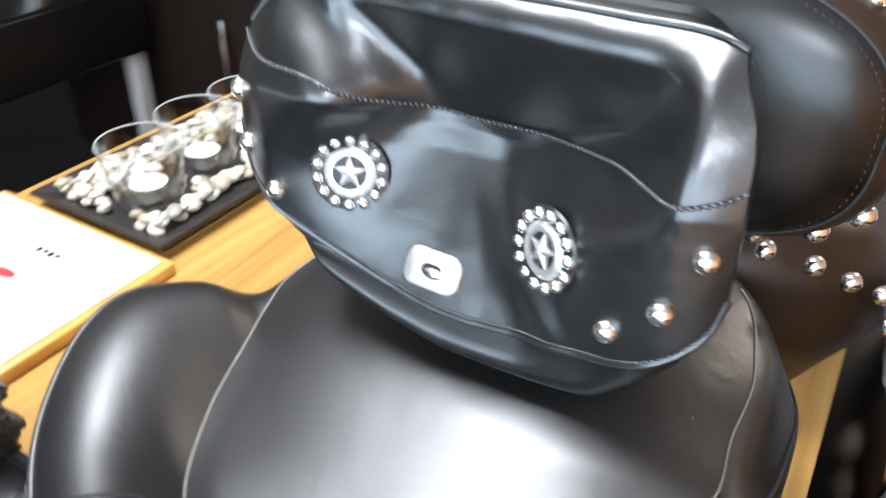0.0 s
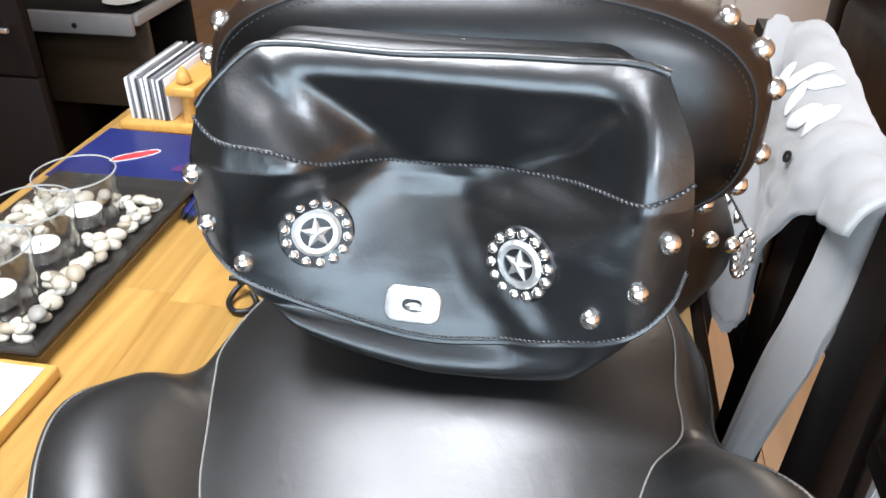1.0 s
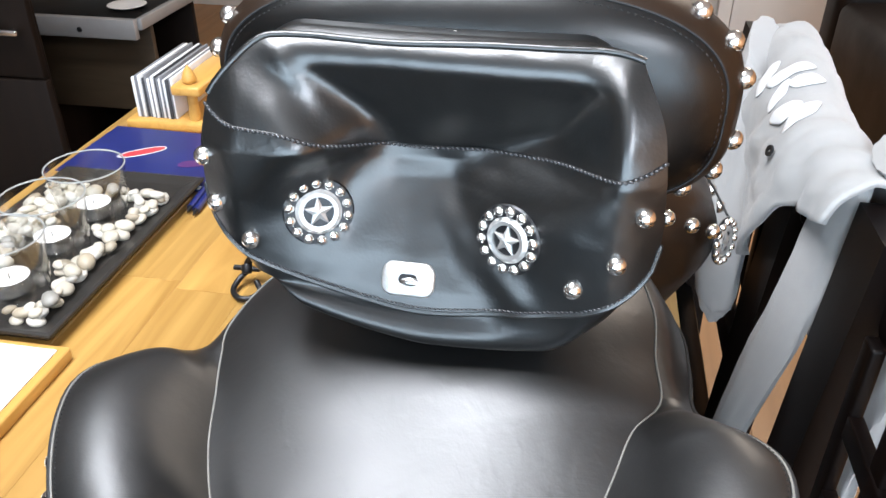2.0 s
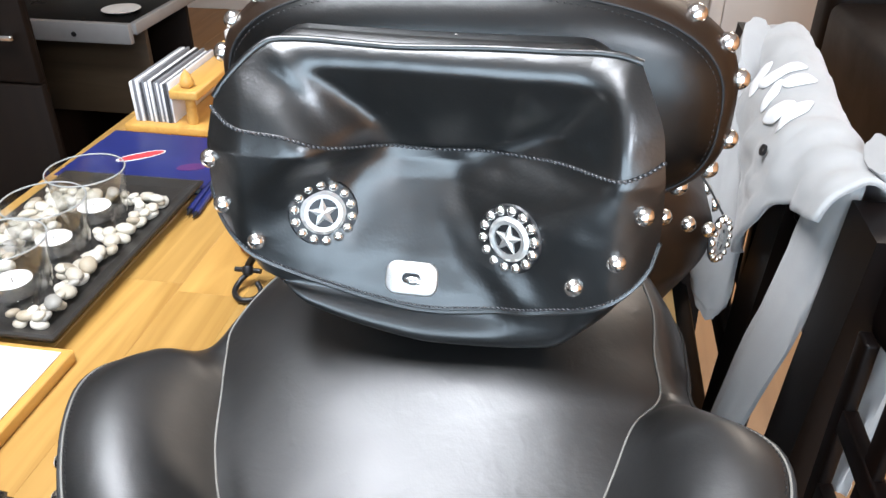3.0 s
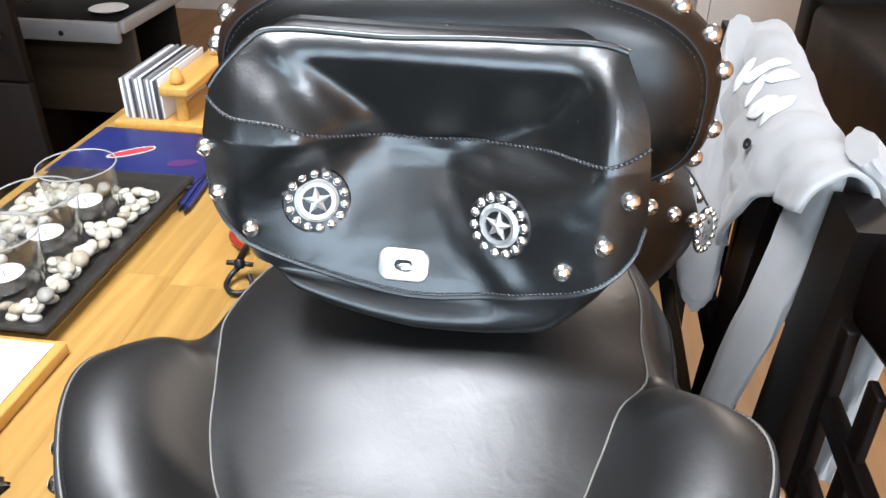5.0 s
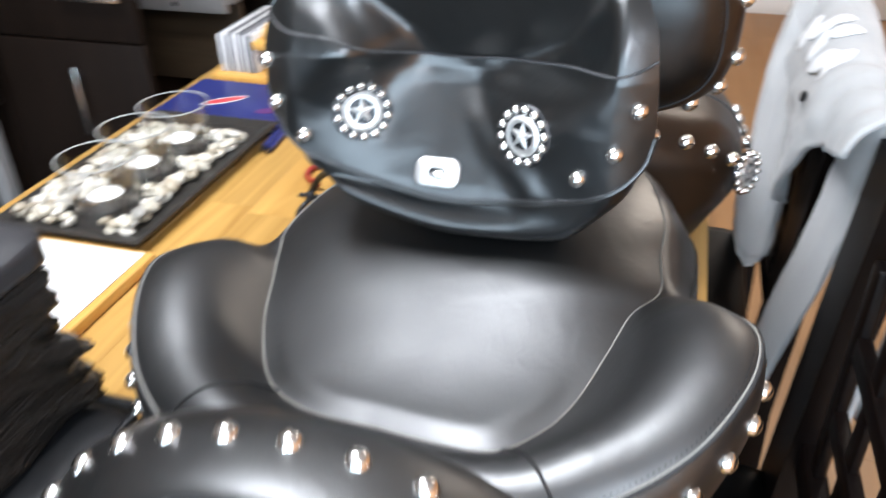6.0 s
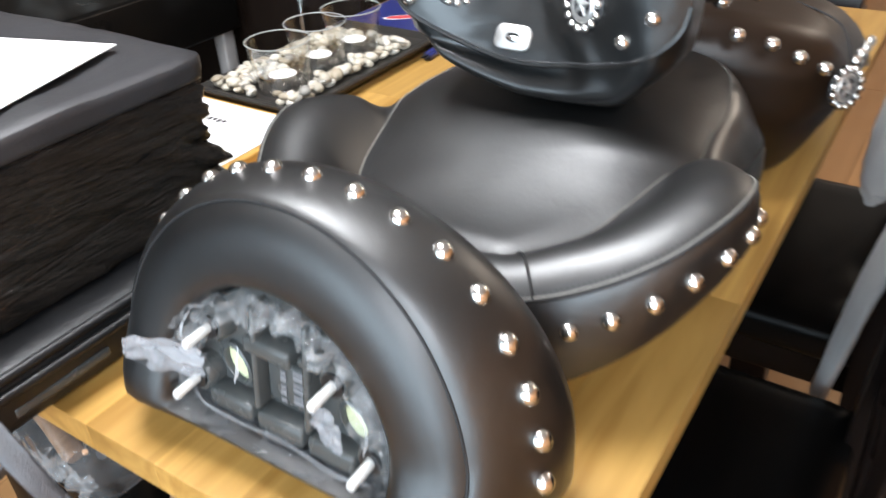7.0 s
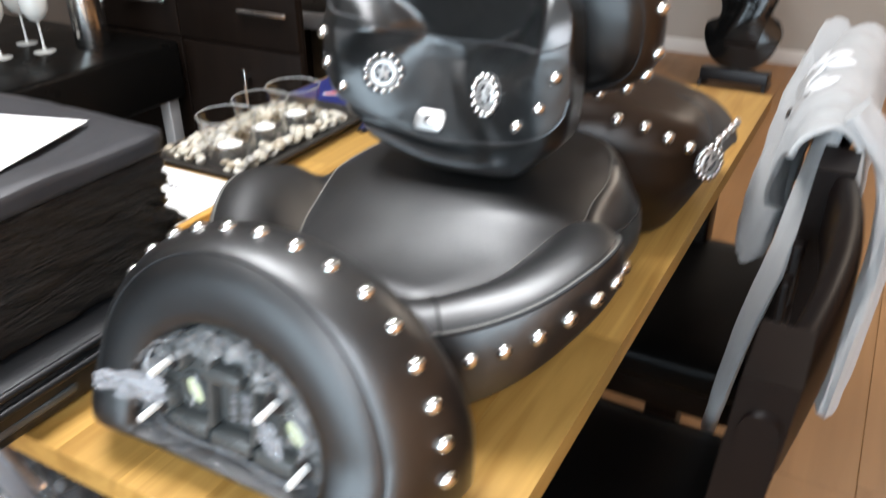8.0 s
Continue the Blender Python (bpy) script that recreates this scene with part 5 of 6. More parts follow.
# ---- chairs ----
def chair(at, group, bend=0.012):
    """A chair with its back along x = 0.13, facing the table; at is the middle of its back on the floor."""
    cx, cy = at
    ch = thing("dining_chair", (cx, cy, 0), "dark-stained wooden dining chair with lattice back and black seat", "chair", group)
    hw = 0.225

    def seat_form(x, y, z):
        return Vector((cx - 0.22 + x, cy + y, 0.455 + z + 0.012 * (1 - (x / 0.22) ** 2) * (1 - (y / 0.23) ** 2) * (1 if z > 0 else 0)))

    part("seat", soft_box((0.42, 0.44, 0.055), 0.018, 12, seat_form), BLACKVINYL, ch, "padded black vinyl seat")
    part("seat_rail", box(cx - 0.41, cx - 0.02, cy - 0.20, cy + 0.20, 0.375, 0.4270, 0.004), DARKWOOD, ch)
    for sy in (-1, 1):
        part("front_leg", box(cx - 0.425, cx - 0.385, cy + sy * 0.205 - 0.02, cy + sy * 0.205 + 0.02, 0.0, 0.428, 0.004), DARKWOOD, ch)
        y0 = cy + sy * (hw - 0.034)
        part("back_post", loft([rect_loop(cx - 0.018 + dx, cx + 0.018 + dx, y0 - 0.037, y0 + 0.037, z) for dx, z in ((0.03, 0.0), (0.0, 0.30), (-0.005, 0.46), (0.008, 0.70), (0.019, 0.872), (0.020, 0.887), (0.0205, 0.894))]), DARKWOOD, ch, smooth=False)
    rows = []
    for i in range(17):
        f = i / 16
        y = cy - hw - 0.006 + (2 * hw + 0.012) * f
        arch = 0.010 * math.sin(math.pi * f)
        bow = bend * math.sin(math.pi * f)
        ring = []
        for k in range(16):
            w = 2 * math.pi * k / 16
            ex = 0.014 * math.copysign(abs(math.cos(w)) ** 0.6, math.cos(w))
            ez = (0.043 + arch * 0.5) * math.copysign(abs(math.sin(w)) ** 0.6, math.sin(w))
            end = 1 - 0.35 * max(0, abs(f - 0.5) * 2 - 0.9) * 10
            ring.append((cx + 0.020 + bow + ex, y, 0.841 + arch + ez * end))
        rows.append(ring)
    part("top_rail", loft(rows), DARKWOOD, ch, "broad arched polished top rail")
    part("bottom_rail", box(cx - 0.006, cx + 0.014, cy - hw + 0.03, cy + hw - 0.03, 0.54, 0.585, 0.004), DARKWOOD, ch)
    for sy in (-1, 1):
        part("inner_post", box(cx - 0.002, cx + 0.010, cy + sy * 0.116 - 0.011, cy + sy * 0.116 + 0.011, 0.584, 0.828, 0.003), DARKWOOD, ch)
    for dy in (-0.050, 0.040):
        part("lattice_slat", box(cx + 0.000, cx + 0.008, cy + dy - 0.012, cy + dy + 0.012, 0.584, 0.825, 0.002), DARKWOOD, ch)
    for zc in (0.662, 0.748):
        part("lattice_slat", box(cx - 0.002, cx + 0.011, cy - 0.108, cy + 0.108, zc - 0.012, zc + 0.012, 0.002), DARKWOOD, ch)
    return ch


chair((0.126, 0.395), "chairs beside the table", 0.024)
chair((0.108, 0.955), "chairs beside the table")
stool = thing("black_stool", (-0.60, 0.10, 0), "low black vinyl stool with dark wooden legs under the table", "stool")
part("seat", soft_box((0.30, 0.36, 0.055), 0.018, 12, lambda x, y, z: Vector((-0.60 + x, 0.10 + y, 0.4425 + z))), BLACKVINYL, stool, "padded black vinyl seat")
part("seat_rail", box(-0.735, -0.465, -0.065, 0.265, 0.350, 0.4145, 0.004), DARKWOOD, stool)
for lx in (-0.725, -0.475):
    for ly in (-0.055, 0.255):
        part("leg", box(lx - 0.02, lx + 0.02, ly - 0.02, ly + 0.02, 0.0, 0.3495, 0.004), DARKWOOD, stool)
part("lower_shelf", box(-0.704, -0.496, -0.034, 0.234, 0.10, 0.118, 0.003), DARKWOOD, stool)
stool.matrix_world = pose(-0.446, 0.145, 0, 0, 0, -24)

# ---- hoodie over the chair back ----
hood = thing("grey_hoodie", (0.13, 0.9, 0.45), "light grey fleece hoodie draped over the chair backs", "hoodie")


def drape(y0, y1, t_in, t_out, top, lift, seed, ny=46, nt=40, off=0.0, loose=1.0, out=0.0):
    """A cloth over the rail: t from the hem on the table side over the top to the hem on the far side."""
    rows = []
    for i in range(ny + 1):
        f = i / ny
        y = y0 + (y1 - y0) * f
        a, b = t_in(y), t_out(y)
        row = []
        for k in range(nt + 1):
            t = a + (b - a) * k / nt
            arc = 0.055
            if t < -arc:
                x, z = 0.104 - 0.05 * (-t - arc) - off, top - 0.030 + (t + arc)
            elif t > arc:
                x, z = 0.160 + 0.02 * (t - arc) + off, top - 0.030 - (t - arc)
            else:
                w = t / arc * math.pi / 2
                x, z = 0.132 + (0.028 + off) * math.sin(w), top - 0.030 + (0.030 + off) * math.cos(w)
            fold = loose * noise.noise((y * 9 + seed, t * 4, 0)) * 0.026 + loose * noise.noise((y * 24 + t * 9, t * 9 + seed, 2)) * 0.011 + loose * loose * noise.noise((y * 34 + t * 22, t * 26 - y * 12, seed)) * 0.007 + noise.noise((y * 80, t * 60, seed)) * 0.002
            side = -1 if t < 0 else 1
            x += out * smoothstep(0.02, 0.14, t)
            amp = smoothstep(0.0, 0.10, abs(t))
            x += side * (0.004 + abs(fold)) * amp * (1.0 if t < 0 else 0.45)
            row.append((x, y + 0.03 * loose * noise.noise((t * 6, seed, y * 3)), z + lift(y) + fold * 0.5))
        rows.append(row)
    return loft(rows, False, False, False)


def thick(ob, d=0.006):
    m = ob.modifiers.new("cloth", "SOLIDIFY")
    m.thickness, m.offset = d, 1
    return ob


def hood_lift(y):
    return float(np.interp(y, (0.60, 0.66, 0.74, 0.84, 0.92, 0.98, 1.04, 1.10), (-0.014, -0.012, -0.012, 0.000, 0.018, 0.020, -0.004, -0.050)))


def hood_hem(y):
    return float(np.interp(y, (0.60, 0.645, 0.680, 0.715, 0.76, 0.85, 0.95, 1.10), (-0.06, -0.065, -0.075, -0.11, -0.19, -0.25, -0.25, -0.20))) - 0.006 * math.sin(y * 60)


thick(part("body", drape(0.610, 1.090, hood_hem, lambda y: 0.34 + 0.05 * math.sin(y * 14), 0.925, hood_lift, 2.0, 90, 60), FLEECE, hood, "light grey fleece body with folds"))


def sleeve(path, wide, deep, across, seed, rings=40):
    """A soft hanging tube of cloth along a path, flattened, with folds and a turned cuff."""
    pts = spline(path, 12)
    ax = Vector(across).normalized()
    rows = []
    for i, p in enumerate(pts):
        f = i / (len(pts) - 1)
        along = (pts[min(i + 1, len(pts) - 1)] - pts[max(i - 1, 0)]).normalized()
        out = along.cross(ax).normalized()
        ring = []
        for k in range(rings):
            w = 2 * math.pi * k / rings
            c, s = math.cos(w), math.sin(w)
            fold = 1 + 0.20 * noise.noise((c * 1.6 + seed, s * 1.6, f * 4)) + 0.10 * noise.noise((c * 4, s * 4 + seed, f * 9))
            tuck = 1 - 0.10 * smoothstep(0.88, 0.92, f) - 0.25 * smoothstep(0.985, 1.0, f)
            ring.append(p + ax * (wide(f) * fold * tuck * c) + out * (deep(f) * fold * tuck * s))
        rows.append(ring)
    return loft(rows)


part("sleeve", sleeve([(0.130, 0.655, 0.905), (0.121, 0.655, 0.85), (0.106, 0.657, 0.74), (0.083, 0.658, 0.62), (0.060, 0.658, 0.435)], lambda f: 0.019 + 0.009 * math.sin(math.pi * min(f * 1.1, 1)), lambda f: 0.009, (-0.40, 0.9, 0), 7.0), FLEECE, hood, "narrow sleeve hanging straight down")
part("sleeve", sleeve([(0.150, 0.650, 0.928), (0.196, 0.645, 0.87), (0.208, 0.638, 0.78), (0.203, 0.632, 0.68), (0.196, 0.626, 0.560)], lambda f: 0.036, lambda f: 0.014, (0.1, 1, 0), 4.0), FLEECE, hood, "sleeve hanging behind the chair")
part("sleeve", sleeve([(0.096, 0.940, 0.925), (0.080, 0.900, 0.87), (0.070, 0.850, 0.80), (0.064, 0.805, 0.73), (0.060, 0.780, 0.690)], lambda f: 0.060 - 0.014 * f, lambda f: 0.026, (0.05, 0.8, 0.45), 3.0), FLEECE, hood, "empty sleeve hanging free with its ribbed cuff")


def print_patch(y0, y1, a, b, slant):
    """A flat white print on the cloth with a rounded, slanting outline."""
    def bulge(y):
        f = min(max((y - y0) / (y1 - y0), 0), 1)
        return (b - a) / 2 * (1 - math.sqrt(max(1 - (2 * f - 1) ** 4, 0.0))) * 0.9, slant * (f - 0.5)
    return drape(y0, y1, lambda y: a + bulge(y)[0] + bulge(y)[1], lambda y: b - bulge(y)[0] + bulge(y)[1], 0.925, hood_lift, 2.0, 16, 14, 0.0075)


for y0, y1, a, b, slant in ((0.866, 0.898, -0.064, -0.040, 0.020), (0.852, 0.872, -0.052, -0.006, -0.012), (0.826, 0.850, -0.056, -0.034, 0.016), (0.828, 0.846, -0.030, 0.000, -0.010), (0.790, 0.818, -0.058, -0.030, -0.018), (0.772, 0.792, -0.050, -0.012, 0.012)):
    thick(part("print", print_patch(y0, y1, a, b, slant), WHITEPRINT, hood, "white rounded printed mark"), 0.001)
part("eyelet", moved(lathe([(0.0025, 0), (0.0060, 0), (0.0060, 0.002), (0.0025, 0.002)], 16, False), facing((0.076, 0.742, 0.884), (-1, -0.2, 0.3))), BLACKMETAL, hood)

# ---- things on the end chair ----
sack = thing("plastic_bag", (-0.535, 0.078, 0.548), "crumpled clear plastic bag with metal parts in a black bin", "plastic bag")


def sack_form(x, y, z):
    n = 0.022 * noise.noise((x * 16, y * 16, z * 16)) + 0.012 * noise.noise((x * 40, y * 40, z * 40))
    return Vector((-0.535 + x * (1 + 3 * n) + n * 0.5, 0.078 + y * (1 + 3 * n), 0.590 + z + n * 0.5))


part("film", soft_box((0.150, 0.105, 0.085), 0.030, 26, sack_form), FILM_CLEAR, sack, "clear crumpled film", smooth=False)
for p, q, r, m, lab in (((-0.590, 0.062, 0.612), (-0.523, 0.050, 0.580), 0.0110, PALEWOOD, "pale wooden handle"), ((-0.530, 0.085, 0.565), (-0.522, 0.072, 0.622), 0.0075, STEEL, "bright steel sleeve"), ((-0.560, 0.080, 0.575), (-0.500, 0.050, 0.600), 0.0035, CHROME, "chrome rod"),
                        ((-0.590, 0.040, 0.580), (-0.545, 0.028, 0.560), 0.0050, CHROME, "chrome rod"), ((-0.505, 0.085, 0.575), (-0.490, 0.060, 0.595), 0.0080, BLACKMETAL, "blackened bolt")):
    p, q = Vector(p), Vector(q)
    d = q - p
    part("metal_part" if m is not PALEWOOD else "tool_handle", moved(lathe([(0.0, 0), (r * 0.8, 0), (r, d.length * 0.06), (r * 0.9, d.length * 0.4), (r, d.length * 0.9), (r * 0.8, d.length), (0.0, d.length)], 16), facing(p, d, (0.3, 1, 0.2))), m, sack, lab)
rng = random.Random(5)
for k in range(9):
    at = Vector((-0.585 + 0.013 * k + rng.uniform(-0.006, 0.006), 0.030 + 0.004 * (k % 3), rng.uniform(0.572, 0.622)))
    shard = moved(film_shard((0, 0), rng.uniform(0.022, 0.036), rng.uniform(0.012, 0.020), rng.uniform(-70, 70), 30 + k * 2.1), Matrix.Translation(at - Vector((PX, 0.058, PZ))))
    part("film_fold", shard, FILM_SHARD, sack, "shiny crumpled fold of the bag", smooth=False)
bin_ob = thing("black_bin", (-0.520, 0.085, 0.470), "small black plastic bin holding a clear bag", "bin")
part("bin_wall", moved(lathe([(0.0, 0.0), (0.046, 0.0), (0.048, 0.003), (0.055, 0.088), (0.058, 0.090), (0.058, 0.094), (0.0535, 0.094), (0.046, 0.006), (0.0, 0.006)], 32), Matrix.Translation((-0.520, 0.085, 0.4705))), BLACKTOP, bin_ob, "glossy black bin wall with a rolled rim")
# Rounded wood block added for a brown shape of unknown kind.
grip = thing("brown_wood_block", (-0.432, 0.095, 0.470), "upright rounded block of brown wood added on the stool", "mallet")
part("head", soft_box((0.032, 0.028, 0.078), 0.012, 12, lambda x, y, z: Vector((-0.432 + x * (1 - 5 * z), 0.095 + y, 0.5095 + z))), PALEWOOD, grip)


def ribbon(ctrl, widths, across, seed):
    pts = spline(ctrl, 10)
    rows = []
    for i, p in enumerate(pts):
        f = i / (len(pts) - 1)
        wd = widths[0] + (widths[1] - widths[0]) * f
        tilt = 0.25 * noise.noise((f * 4, seed, 0))
        ax = Vector((across[0], across[1] + tilt, across[2])).normalized()
        rows.append([Vector(p) + ax * wd * (k / 6 - 0.5) + Vector((0, 0.002 * math.sin(k * 1.2 + f * 5), 0)) for k in range(7)])
    return loft(rows, False, False, False)


cloth = thing("webbing_strap", (-0.38, -0.07, 0.78), "grey nylon webbing strap hanging from the case over the table end", "strap")
thick(part("band", ribbon([(-0.390, -0.090, 0.832), (-0.356, -0.072, 0.835), (-0.330, -0.070, 0.825), (-0.302, -0.068, 0.805), (-0.286, -0.064, 0.783), (-0.272, -0.058, 0.757), (-0.276, -0.052, 0.742)], (0.018, 0.011), (0.16, 0.95, 0.30), 1.0), WEBBING, cloth, "grey webbing band"), 0.002)
thick(part("loop", ribbon([(-0.388, -0.098, 0.826), (-0.386, -0.088, 0.796), (-0.378, -0.084, 0.768), (-0.352, -0.076, 0.770), (-0.330, -0.071, 0.790), (-0.318, -0.068, 0.806)], (0.030, 0.014), (0.16, 0.95, 0.30), 4.0), WEBBING, cloth, "grey webbing loop"), 0.002)
buckle = [(-0.362 + 0.013 * math.cos(2 * math.pi * k / 18), -0.066, 0.790 + 0.010 * math.sin(2 * math.pi * k / 18)) for k in range(18)]
part("buckle", tube(buckle, 0.0022, 8, True), STEEL, cloth, "small steel buckle")
pouch = thing("grey_pouch", (-0.47, -0.03, 0.485), "flat black nylon pouch on the stool", "pouch")
part("pouch_body", soft_box((0.13, 0.09, 0.020), 0.008, 10, lambda x, y, z: Vector((-0.47 + x * 0.9 + y * 0.5, -0.01 + y * 0.8 - x * 0.3, 0.4810 + z + 0.004 * noise.noise((x * 30, y * 30, 1))))), BLACKCLOTH, pouch)

# ---- background furniture ----
cab = thing("brown_cabinet", (-1.75, 1.70, 0), "dark brown wooden kitchen cabinet with bar handles", "cabinet")
part("carcass", box(-2.15, -1.330, 1.470, 1.575, 0.0, 1.05, 0.004), CABINET, cab)
for k, (x0, x1) in enumerate(((-1.700, -1.256), (-2.146, -1.705))):
    d = part("door", box(x0, x1, 1.450, 1.4695, 0.06, 0.62, 0.003), CABINET, cab)
    hx = -1.445 if k == 0 else -1.75
    part("handle", joined(box(hx - 0.006, hx + 0.006, 1.420, 1.430, 0.39, 0.565, 0.002), box(hx - 0.005, hx + 0.005, 1.428, 1.4505, 0.405, 0.417), box(hx - 0.005, hx + 0.005, 1.428, 1.4505, 0.538, 0.550)), STEEL, d, "brushed steel bar handle")
    d = part("drawer", box(x0, x1, 1.450, 1.4695, 0.625, 1.03, 0.003), CABINET, cab)
    hx = (x0 + x1) / 2 + 0.12
    part("handle", joined(box(hx - 0.085, hx + 0.085, 1.420, 1.430, 0.725, 0.737, 0.002), box(hx - 0.07, hx - 0.06, 1.428, 1.4505, 0.726, 0.736), box(hx + 0.06, hx + 0.07, 1.428, 1.4505, 0.726, 0.736)), STEEL, d, "brushed steel bar handle")

# Added sheet that darkens the floor; no rug is known here.
rug = thing("floor_darkener", (-1.9, 0.95, 0), "dark brown sheet added on the laminate floor to darken it", "rug")
part("cover_sheet", soft_box((2.32, 3.0, 0.012), 0.005, 20, lambda x, y, z: Vector((-1.92 + x, 1.88 + y, 0.0062 + z + 0.001 * noise.noise((x * 20, y * 20, 0))))), FLOORDARK, rug)

desk = thing("side_desk", (-1.6, 2.3, 0), "dark desk top with a grey edge and a screw", "desk")
part("top", box(-1.85, -1.378, 2.052, 2.60, 0.566, 0.584, 0.002), BLACKTOP, desk)
part("edge_band", box(-1.85, -1.372, 2.030, 2.0515, 0.528, 0.586, 0.003), GREYEDGE, desk, "grey metal front edge")
part("edge_band", box(-1.3775, -1.360, 2.0520, 2.60, 0.552, 0.586, 0.003), GREYEDGE, desk, "grey metal side edge")
part("screw", moved(lathe([(0.0005, 0), (0.008, 0), (0.007, 0.003), (0.0005, 0.003)], 14), facing((-1.545, 2.0295, 0.552), (0, -1, 0))), BLACKMETAL, desk)
part("front_panel", box(-1.775, -1.400, 2.160, 2.180, 0.26, 0.5655, 0.002), DIMWOOD, desk, "brown wooden drawer front under the desk top")
part("back_panel", box(-1.775, -1.380, 2.40, 2.42, 0.013, 0.5655, 0.002), CABINET, desk)
part("side_panel", box(-1.84, -1.78, 2.06, 2.58, 0.0, 0.5655, 0.002), CABINET, desk)
saucer = thing("white_saucer", (-1.46, 2.18, 0.584), "white saucer standing on the dark desk top", "saucer")
part("plate", moved(lathe([(0.0005, 0.5845), (0.03, 0.5845), (0.055, 0.594), (0.057, 0.595), (0.054, 0.5965), (0.03, 0.588), (0.0005, 0.588)], 28), pose(-1.46, 2.16, 0)), WHITEPAINT, saucer)

tvbox = thing("black_sideboard", (-2.3, 1.05, 0), "black lacquered sideboard raised on grey metal legs", "sideboard")
part("box", box(-3.05, -1.66, 0.55, 1.40, 0.46, 0.63, 0.012), BLACKTOP, tvbox)
for lx, ly in ((-1.70, 1.36), (-1.70, 0.60), (-3.0, 1.36), (-3.0, 0.60)):
    part("leg", box(lx - 0.02, lx + 0.02, ly - 0.02, ly + 0.02, 0.0, 0.4605, 0.003), GREYEDGE, tvbox)


def goblet(at):
    g = thing("wine_glass", (*at, 0.6305), "wine glass coloured pale for lamp reflections, standing on the black sideboard", "glass", "glasses on the sideboard")
    part("bowl", moved(lathe([(0.004, 0.082), (0.022, 0.092), (0.035, 0.115), (0.037, 0.140), (0.031, 0.172), (0.0295, 0.172), (0.035, 0.140), (0.033, 0.116), (0.003, 0.086)], 28, False), pose(*at, 0.6305)), GLASS_SHEEN, g, "rounded bowl coloured pale for lamp reflections")
    part("stem", moved(lathe([(0.030, 0.0), (0.030, 0.002), (0.006, 0.006), (0.0035, 0.015), (0.0035, 0.075), (0.005, 0.083)], 20), pose(*at, 0.6305)), GLASS_SHEEN, g)


for at in ((-1.95, 1.03), (-1.90, 1.13), (-2.03, 1.17), (-2.10, 1.06)):
    goblet(at)
urn = thing("steel_canister", (-1.83, 1.24, 0.6305), "polished steel canister with a lid on the black sideboard", "canister")
part("can", moved(lathe([(0.0, 0), (0.046, 0), (0.048, 0.004), (0.048, 0.135), (0.0, 0.135)], 32), pose(-1.83, 1.24, 0.6305)), CHROME, urn)
part("lid", moved(lathe([(0.049, 0.1352), (0.049, 0.150), (0.030, 0.158), (0.008, 0.160), (0.008, 0.170), (0.012, 0.178), (0.0, 0.182)], 32), pose(-1.83, 1.24, 0.6305)), CHROME, urn)

guitar = thing("guitar", (-0.46, 3.75, 0), "black acoustic guitar leaning against the wall", "guitar")


def guitar_loop(y, s):
    pts = []
    for k in range(64):
        w = 2 * math.pi * k / 64
        z = 0.24 - 0.235 * math.cos(w)
        half = (0.185 if z < 0.24 else 0.145) * abs(math.sin(w)) ** 0.75
        waist = 1 - 0.22 * math.exp(-((z - 0.27) / 0.055) ** 2)
        x = math.copysign(half * waist, math.sin(w)) * s
        pts.append((x, y, 0.06 + z * s + 0.24 * (1 - s)))
    return pts


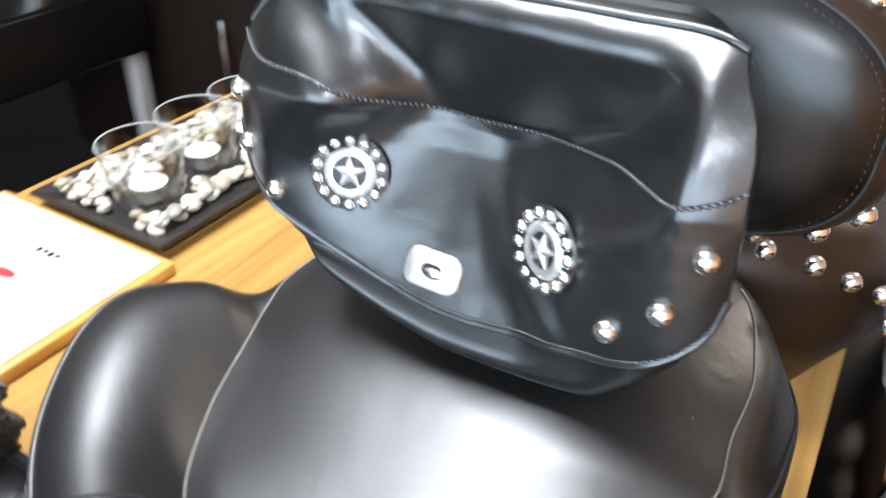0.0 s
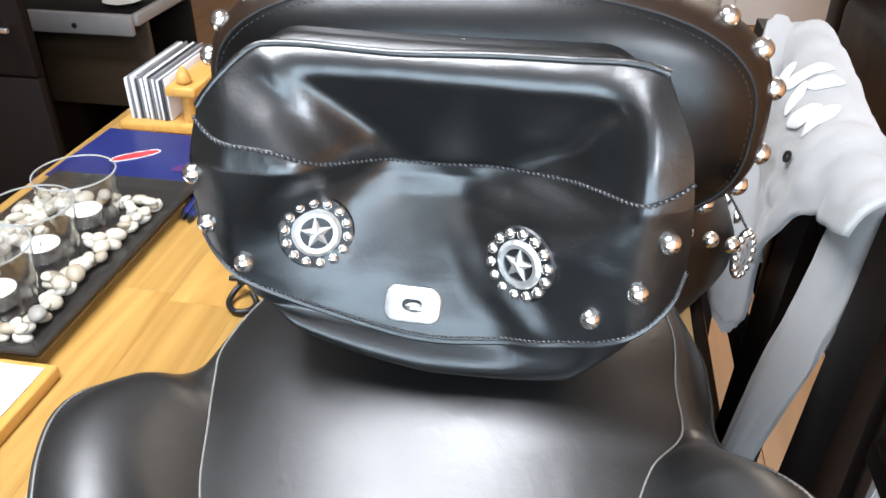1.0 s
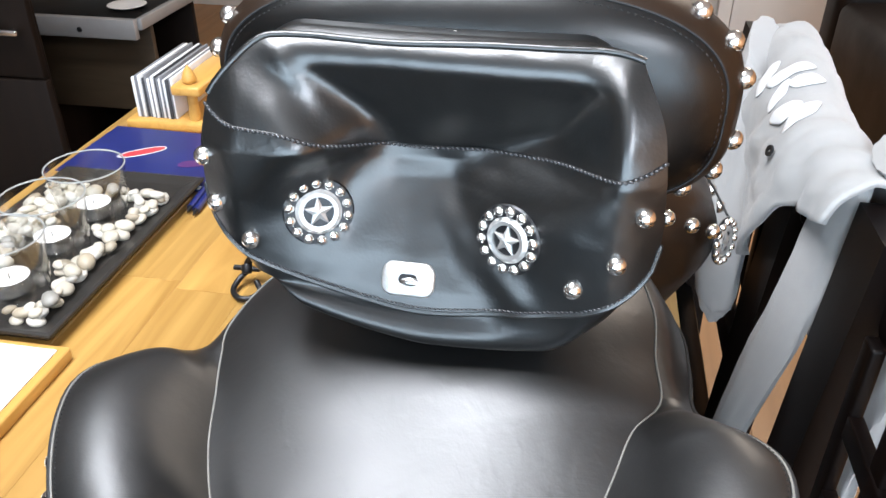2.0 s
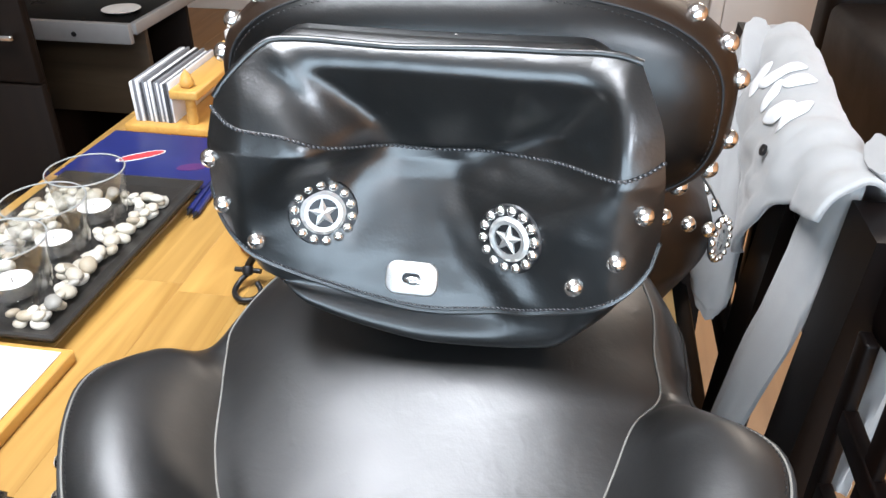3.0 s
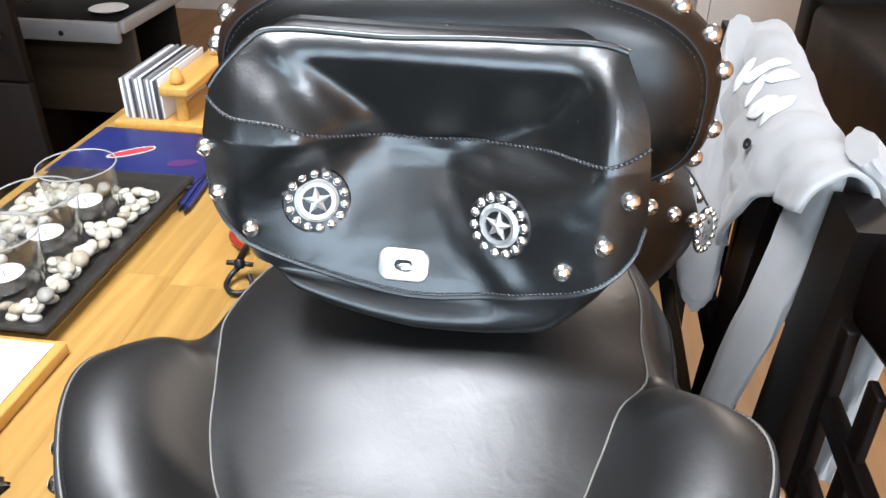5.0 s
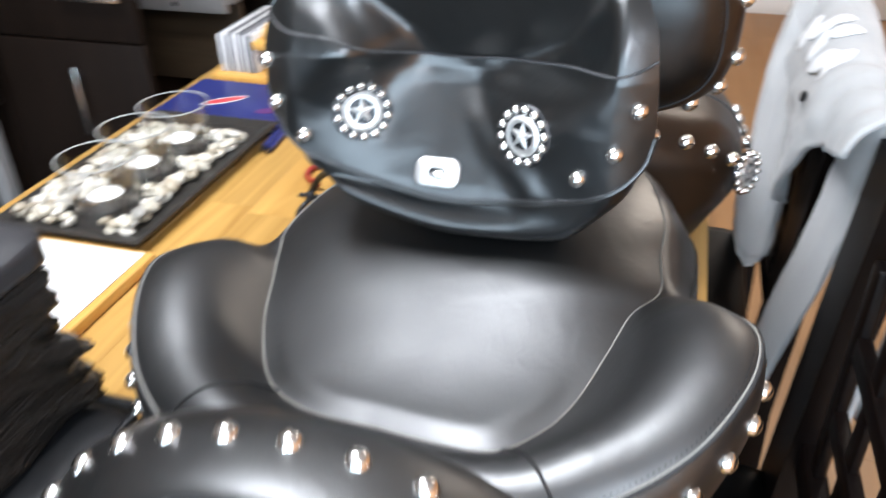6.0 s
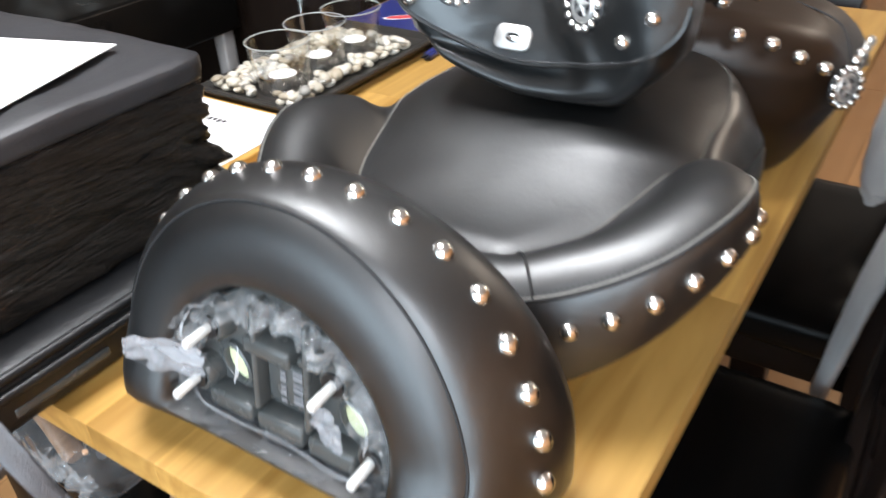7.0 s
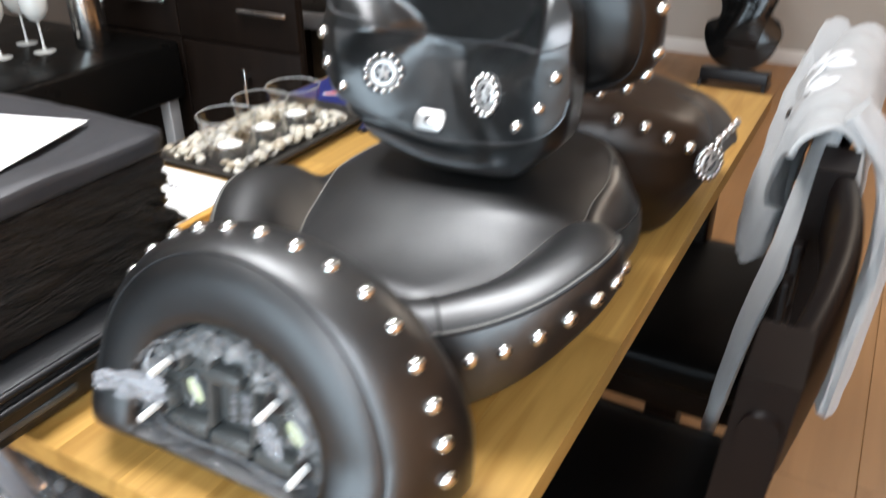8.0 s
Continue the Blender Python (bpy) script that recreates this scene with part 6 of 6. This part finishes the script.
gm = pose(-0.46, 3.80, 0.03, -9, 0, 0)
part("body", moved(loft([guitar_loop(-0.048, 0.97), guitar_loop(-0.045, 1.0), guitar_loop(0.045, 1.0), guitar_loop(0.048, 0.97)]), gm), GUITARBODY, guitar, "gloss black guitar body")
part("neck", moved(box(-0.027, 0.027, -0.066, -0.045, 0.38, 1.0, 0.008), gm), DARKWOOD, guitar)
part("bridge", moved(box(-0.075, 0.075, -0.060, -0.0475, 0.17, 0.20, 0.004), gm), CABINET, guitar)
part("stand", moved(joined(box(-0.16, -0.14, -0.10, 0.16, -0.027, 0.0, 0.004), box(0.14, 0.16, -0.10, 0.16, -0.027, 0.0, 0.004), box(-0.16, 0.16, -0.07, 0.06, 0.0, 0.062, 0.006)), gm), BLACKMETAL, guitar)

door = thing("door_1", (0.93, 4.32, 0), "white lacquered interior door", "door", kind="structure")
part("door_leaf", box(0.62, 1.30, 4.312, 4.346, 0.006, 2.02, 0.003), WHITEPAINT, door)
part("door_frame", box(0.55, 0.615, 4.300, 4.349, 0.0, 2.08, 0.003), WHITEPAINT, door)
part("door_frame", box(1.305, 1.37, 4.300, 4.349, 0.0, 2.08, 0.003), WHITEPAINT, door)

sofa = thing("brown_sofa", (1.5, 2.4, 0), "dark brown leather sofa beside the dining area", "sofa")
part("seat_base", box(0.85, 1.75, 1.75, 3.35, 0.05, 0.42, 0.05, 4), SOFA, sofa)
part("backrest", box(1.70, 2.05, 1.70, 3.40, 0.05, 0.85, 0.08, 5), SOFA, sofa)
part("armrest", box(0.85, 1.76, 1.52, 1.76, 0.05, 0.62, 0.07, 5), SOFA, sofa)
part("armrest", box(0.85, 1.76, 3.34, 3.58, 0.05, 0.62, 0.07, 5), SOFA, sofa)

# ---- staves of the table and boards of the floor ----
rng = random.Random(5)
rows_n = 11
sw = TABLE_W / rows_n
for i in range(rows_n):
    y = 0.0
    while y < TABLE_L - 1e-6:
        ln = rng.uniform(0.30, 0.62)
        y2 = TABLE_L if y + ln > TABLE_L - 0.18 else y + ln
        x0 = -TABLE_W + i * sw
        part("stave", box(x0 + 0.00003, x0 + sw - 0.00003, y + 0.00003, y2 - 0.00003, 0.75 - TH, 0.75, 0.0003, 1), OAK, table, smooth=False)
        y = y2
floor = thing("floor", (0, 0, 0), "light oak laminate floor boards", "floor", kind="structure")
fw = 0.19
i = 0
x = X0
while x < X1:
    y = Y0 - rng.uniform(0, 1.2)
    while y < Y1:
        part("floor_board", box(x + 0.0006, min(x + fw, X1) - 0.0006, max(y, Y0) + 0.0006, min(y + 1.38, Y1) - 0.0006, -0.004, 0.0, 0.0008, 1), LAMINATE, floor, smooth=False)
        y += 1.38
    x += fw
